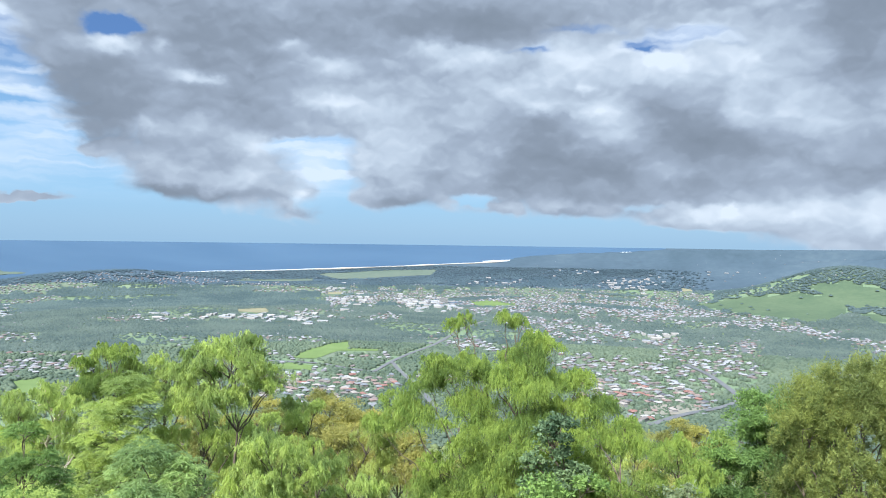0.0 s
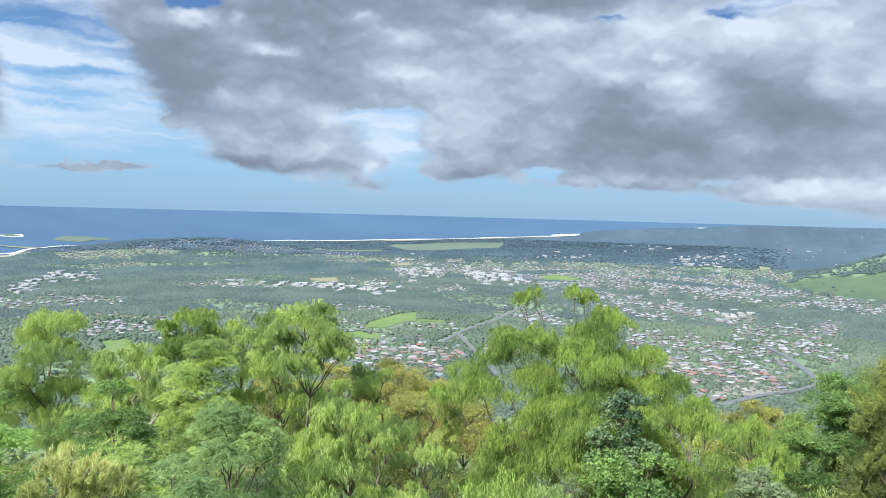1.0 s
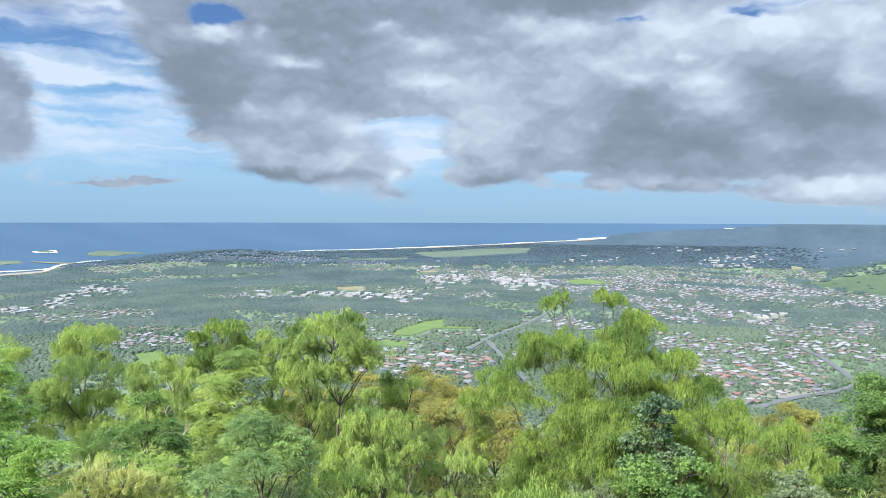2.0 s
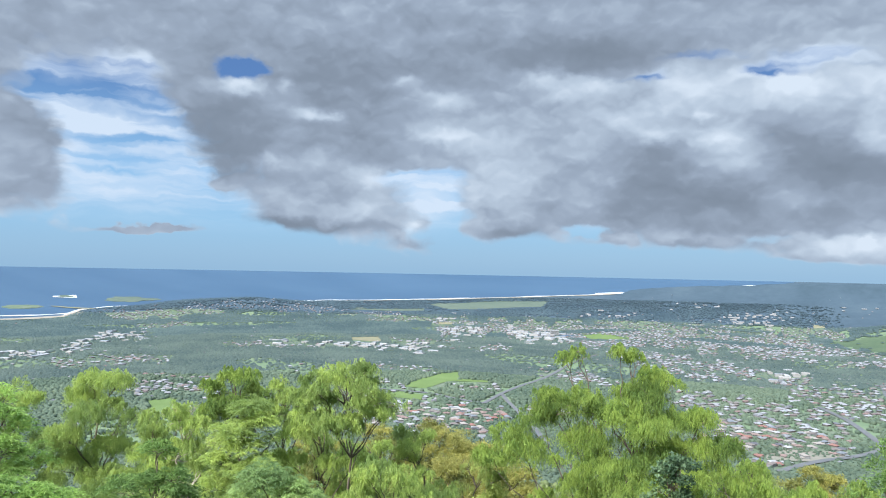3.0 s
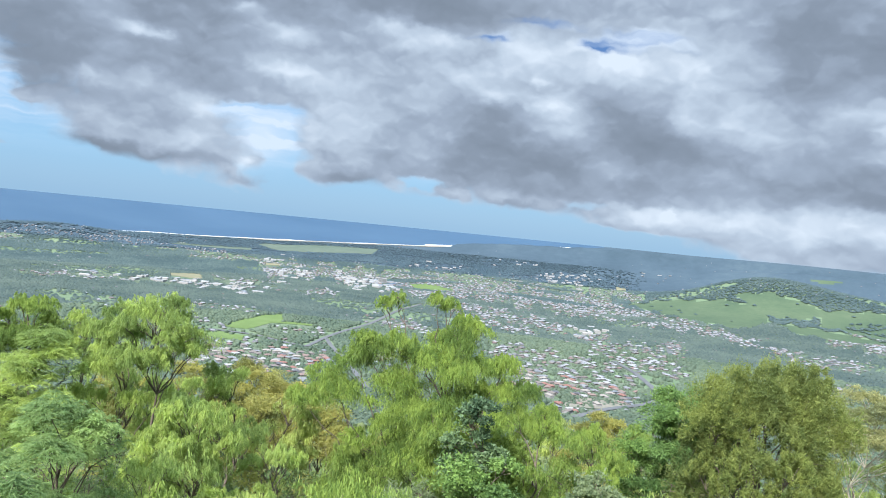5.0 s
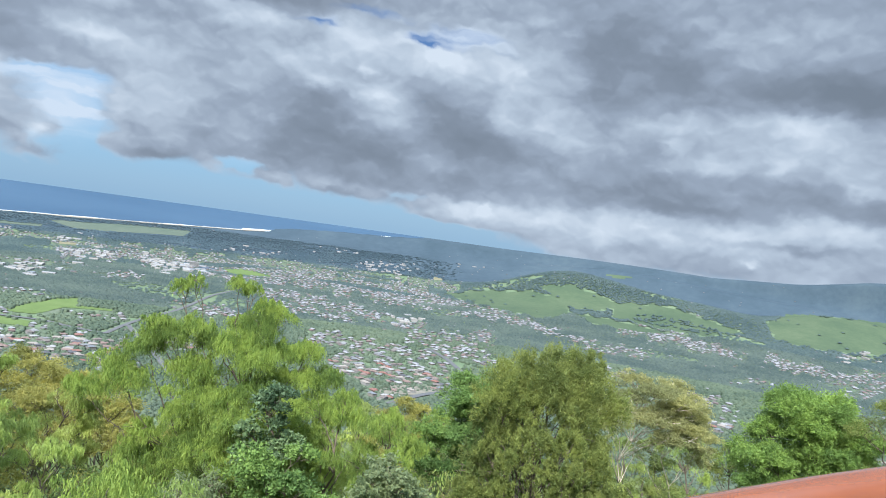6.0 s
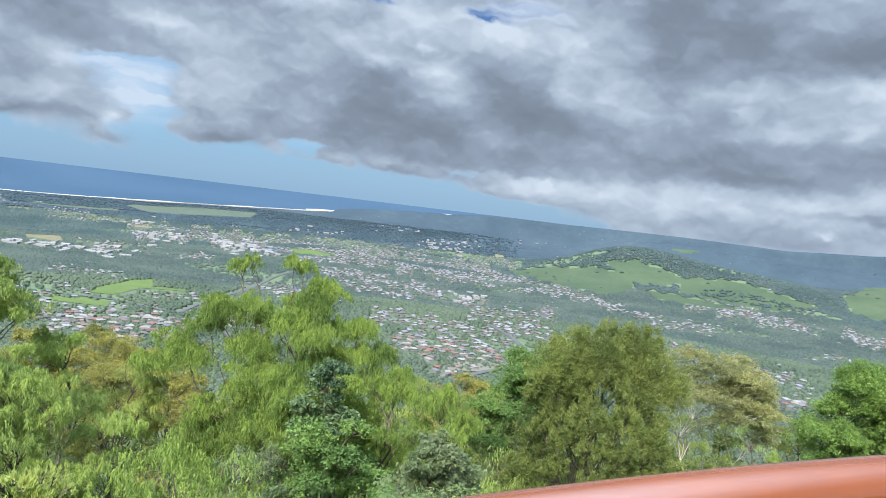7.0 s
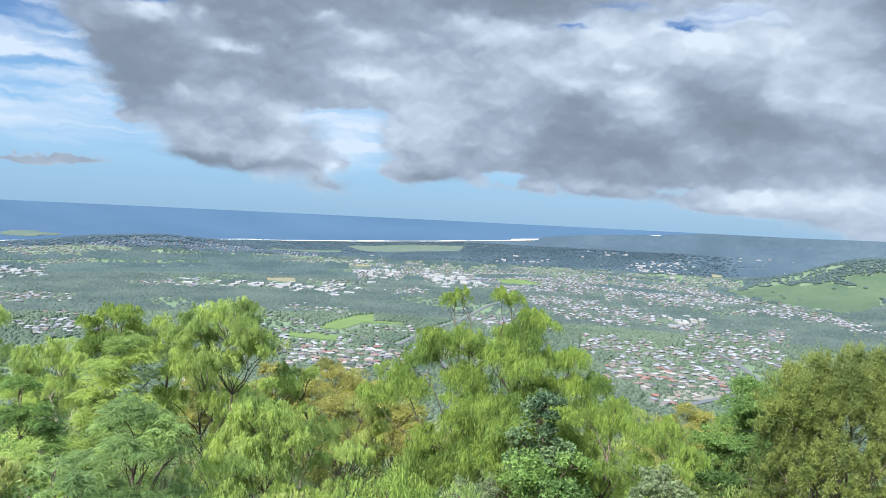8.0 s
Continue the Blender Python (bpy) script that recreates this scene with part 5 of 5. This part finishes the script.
plant("broadleaf_tree", (29.9, 26.4, -4.75), 3.6, 4.6, "broad", "fresh", "fresh green rounded broad-leaved tree", seed=57, clumps=52, profile=0.4, density=1.2, size=(0.16, 0.05), gap=0.5)
plant("gum_tree", (30.8, 22.3, -4.4), 2.6, 4.5, "broad", "olive", "olive-green gum at the end of the slope", seed=58, clumps=16, density=0.7)
plant("rusty_shrub", (19.0, 22.6, -8.3), 1.7, 2.6, "broad", "olive", "low olive shrub with yellow tips", "shrub", seed=59, clumps=12, density=0.7)


TINT = {"green": "soft green", "grey": "grey-green", "orange": "rusty orange", "lime": "lime-green", "olive": "olive-green", "blue": "blue-green", "straw": "pale yellow-green"}
# tall scrub further down the slope, seen between the nearer trees
for i, (az, r, el, w, leaf) in enumerate([(33.6, 46, -12.6, 2.2, "olive"), (36.2, 44, -13.2, 2.0, "straw"), (38.6, 47, -12.4, 2.3, "olive"), (41.0, 45, -12.2, 2.2, "green"), (43.4, 48, -11.6, 2.2, "olive"),
                                          (37.0, 33, -16.2, 1.8, "straw"), (40.5, 34, -15.4, 1.9, "olive"), (12.6, 44, -14.4, 2.0, "lime"), (15.2, 48, -13.9, 2.3, "straw"), (17.6, 46, -14.3, 2.2, "olive"),
                                          (21.2, 52, -13.3, 2.4, "lime"), (-29.5, 46, -12.4, 2.4, "green"), (-26.4, 48, -12.0, 2.2, "straw"), (-20.5, 44, -12.6, 2.2, "green"), (1.5, 46, -13.6, 2.2, "lime"),
                                          (27.0, 32, -15.4, 2.0, "olive"), (31.0, 31, -15.6, 2.0, "green"), (34.5, 29, -16.0, 1.9, "straw"), (38.5, 28, -15.6, 1.8, "olive")]):
    plant("tall_shrub", (r * math.sin(radians(az)), r * math.cos(radians(az)), r * math.tan(radians(el))), w, 4.0, "broad" if leaf == "olive" else "weeping", leaf,
          "tall " + TINT[leaf] + " shrub lower on the slope", "shrub", seed=300 + i, clumps=13, density=0.6, size=(0.2, 0.045))


def scrub():
    """Low scrub that covers the slope between the trees."""
    kinds = [("green", "weeping"), ("grey", "broad"), ("orange", "broad"), ("lime", "weeping"), ("olive", "broad"), ("blue", "layer")]
    n = 0
    for r in np.arange(14, 46, 5.4):
        for a in np.arange(-46, 60, 330 / r):
            local = np.random.default_rng(1000 + n)
            n += 1
            az, rr = a + local.uniform(-4, 4), r + local.uniform(-1.8, 1.8)
            x, y = rr * math.sin(radians(az)), rr * math.cos(radians(az))
            g = float(ground(np.array([x]), np.array([y]))[0])
            h = local.uniform(2.2, 3.6) * (0.8 if rr < 20 else 1.0 if rr < 30 else 1.5)
            leaf, form = kinds[int(local.integers(0, len(kinds)))]
            plant("shrub", (x, y, g + h), 0.45 * h + 0.5, h * 0.75, form, leaf, TINT[leaf] + " leafy shrub on the bushy slope", "shrub", seed=2000 + n, clumps=7, density=0.25,
                  size=(0.25 * min(1, rr / 30), 0.055 * min(1, rr / 30)), clump=0.45)


scrub()

# ---------------------------------------------------------------- the lookout's railing and deck


def rail_line():
    """Plan of the handrail: level along the deck, then bending gently away to the far end."""
    s = np.linspace(-0.1, 3.4, 60)
    hd, k = 0.345, -0.200
    x = 1.1 + (np.sin(hd + k * s) - math.sin(hd)) / k
    y = 0.262 - (np.cos(hd + k * s) - math.cos(hd)) / k
    lead = np.linspace(-3.0, 0.86, 30)
    ly = 0.195 - 0.004 * (0.86 - lead)
    return np.concatenate([lead, x]), np.concatenate([ly, y])


RAIL_Z = -0.325
DECK_Z = -1.42


def build_railing():
    x, y = rail_line()
    p = np.stack([x, y, np.full_like(x, RAIL_Z)], -1)
    for _ in range(10):
        p[1:-1] = (p[:-2] + 2 * p[1:-1] + p[2:]) / 4
    top = tagged(new("railing"), "lookout railing with a round orange-brown handrail on steel posts", "railing")
    v, f = tube(p, np.full(len(p), 0.0315), 28)
    child("handrail", mesh("handrail", v, f, RAIL_PAINT, True), top, "glossy orange-brown round handrail")
    for dz, r in ((-0.098, 0.008), (-0.40, 0.011), (-0.67, 0.011), (-0.94, 0.011)):
        v, f = tube(p + (0, 0.05, dz), np.full(len(p), r), 10)
        child("lower_rail", mesh("lower_rail", v, f, STEEL_PALE, True), top, "thin pale steel rail")
    for px in (-2.2, -0.6, 0.3, 1.77, 3.4):
        py = float(np.interp(px, p[:, 0], p[:, 1]))
        bm = bmesh.new()
        bmesh.ops.create_cube(bm, size=1.0)
        for q in bm.verts:
            q.co = Vector((q.co.x * 0.075, q.co.y * 0.012, q.co.z * (RAIL_Z - 0.03 - DECK_Z) + (RAIL_Z - 0.03 + DECK_Z) / 2))
        bmesh.ops.bevel(bm, geom=bm.edges[:], offset=0.003, segments=1)
        bmesh.ops.rotate(bm, verts=bm.verts, cent=(0, 0, 0), matrix=Matrix.Rotation(0.3, 3, "Z"))
        bmesh.ops.translate(bm, verts=bm.verts, vec=(px, py, 0))
        part("post", bm, STEEL_DARK, top, "dark grey steel post")
        v, f = tube([(px - 0.02, py - 0.005, RAIL_Z - 0.035), (px - 0.12, py - 0.02, RAIL_Z - 0.075), (px - 0.34, py - 0.10, RAIL_Z - 0.20)], [0.014, 0.014, 0.014], 8)
        child("brace", mesh("brace", v, f, STEEL_DARK, True), top, "short dark steel brace")
        v, f = tube([(px - 0.05, py - 0.02, RAIL_Z - 0.035), (px - 0.36, py - 0.13, RAIL_Z - 0.19)], [0.003, 0.003], 6)
        child("rod", mesh("rod", v, f, STEEL_PALE, True), top, "thin pale steel rod")
    deck = tagged(new("deck"), "weathered timber lookout deck", "deck", kind="structure")
    for i in range(24):
        bm = bmesh.new()
        bmesh.ops.create_cube(bm, size=1.0)
        for q in bm.verts:
            q.co = Vector((q.co.x * 8.0 + 0.6, q.co.y * 0.135 + 0.95 - 0.14 * i, q.co.z * 0.035 + DECK_Z - 0.018))
        part("plank", bm, DECK_WOOD, deck)
    for px in (-3.0, -0.6, 1.8, 4.2):
        for py in (-2.0, 0.75):
            foot = float(ground(np.array([px]), np.array([py]))[0]) - 0.4
            bm = bmesh.new()
            bmesh.ops.create_cube(bm, size=1.0)
            for q in bm.verts:
                q.co = Vector((px + q.co.x * 0.14, py + q.co.y * 0.14, (DECK_Z - 0.04 + foot) / 2 + q.co.z * (DECK_Z - 0.04 - foot)))
            part("deck_post", bm, DECK_WOOD, deck)


build_railing()
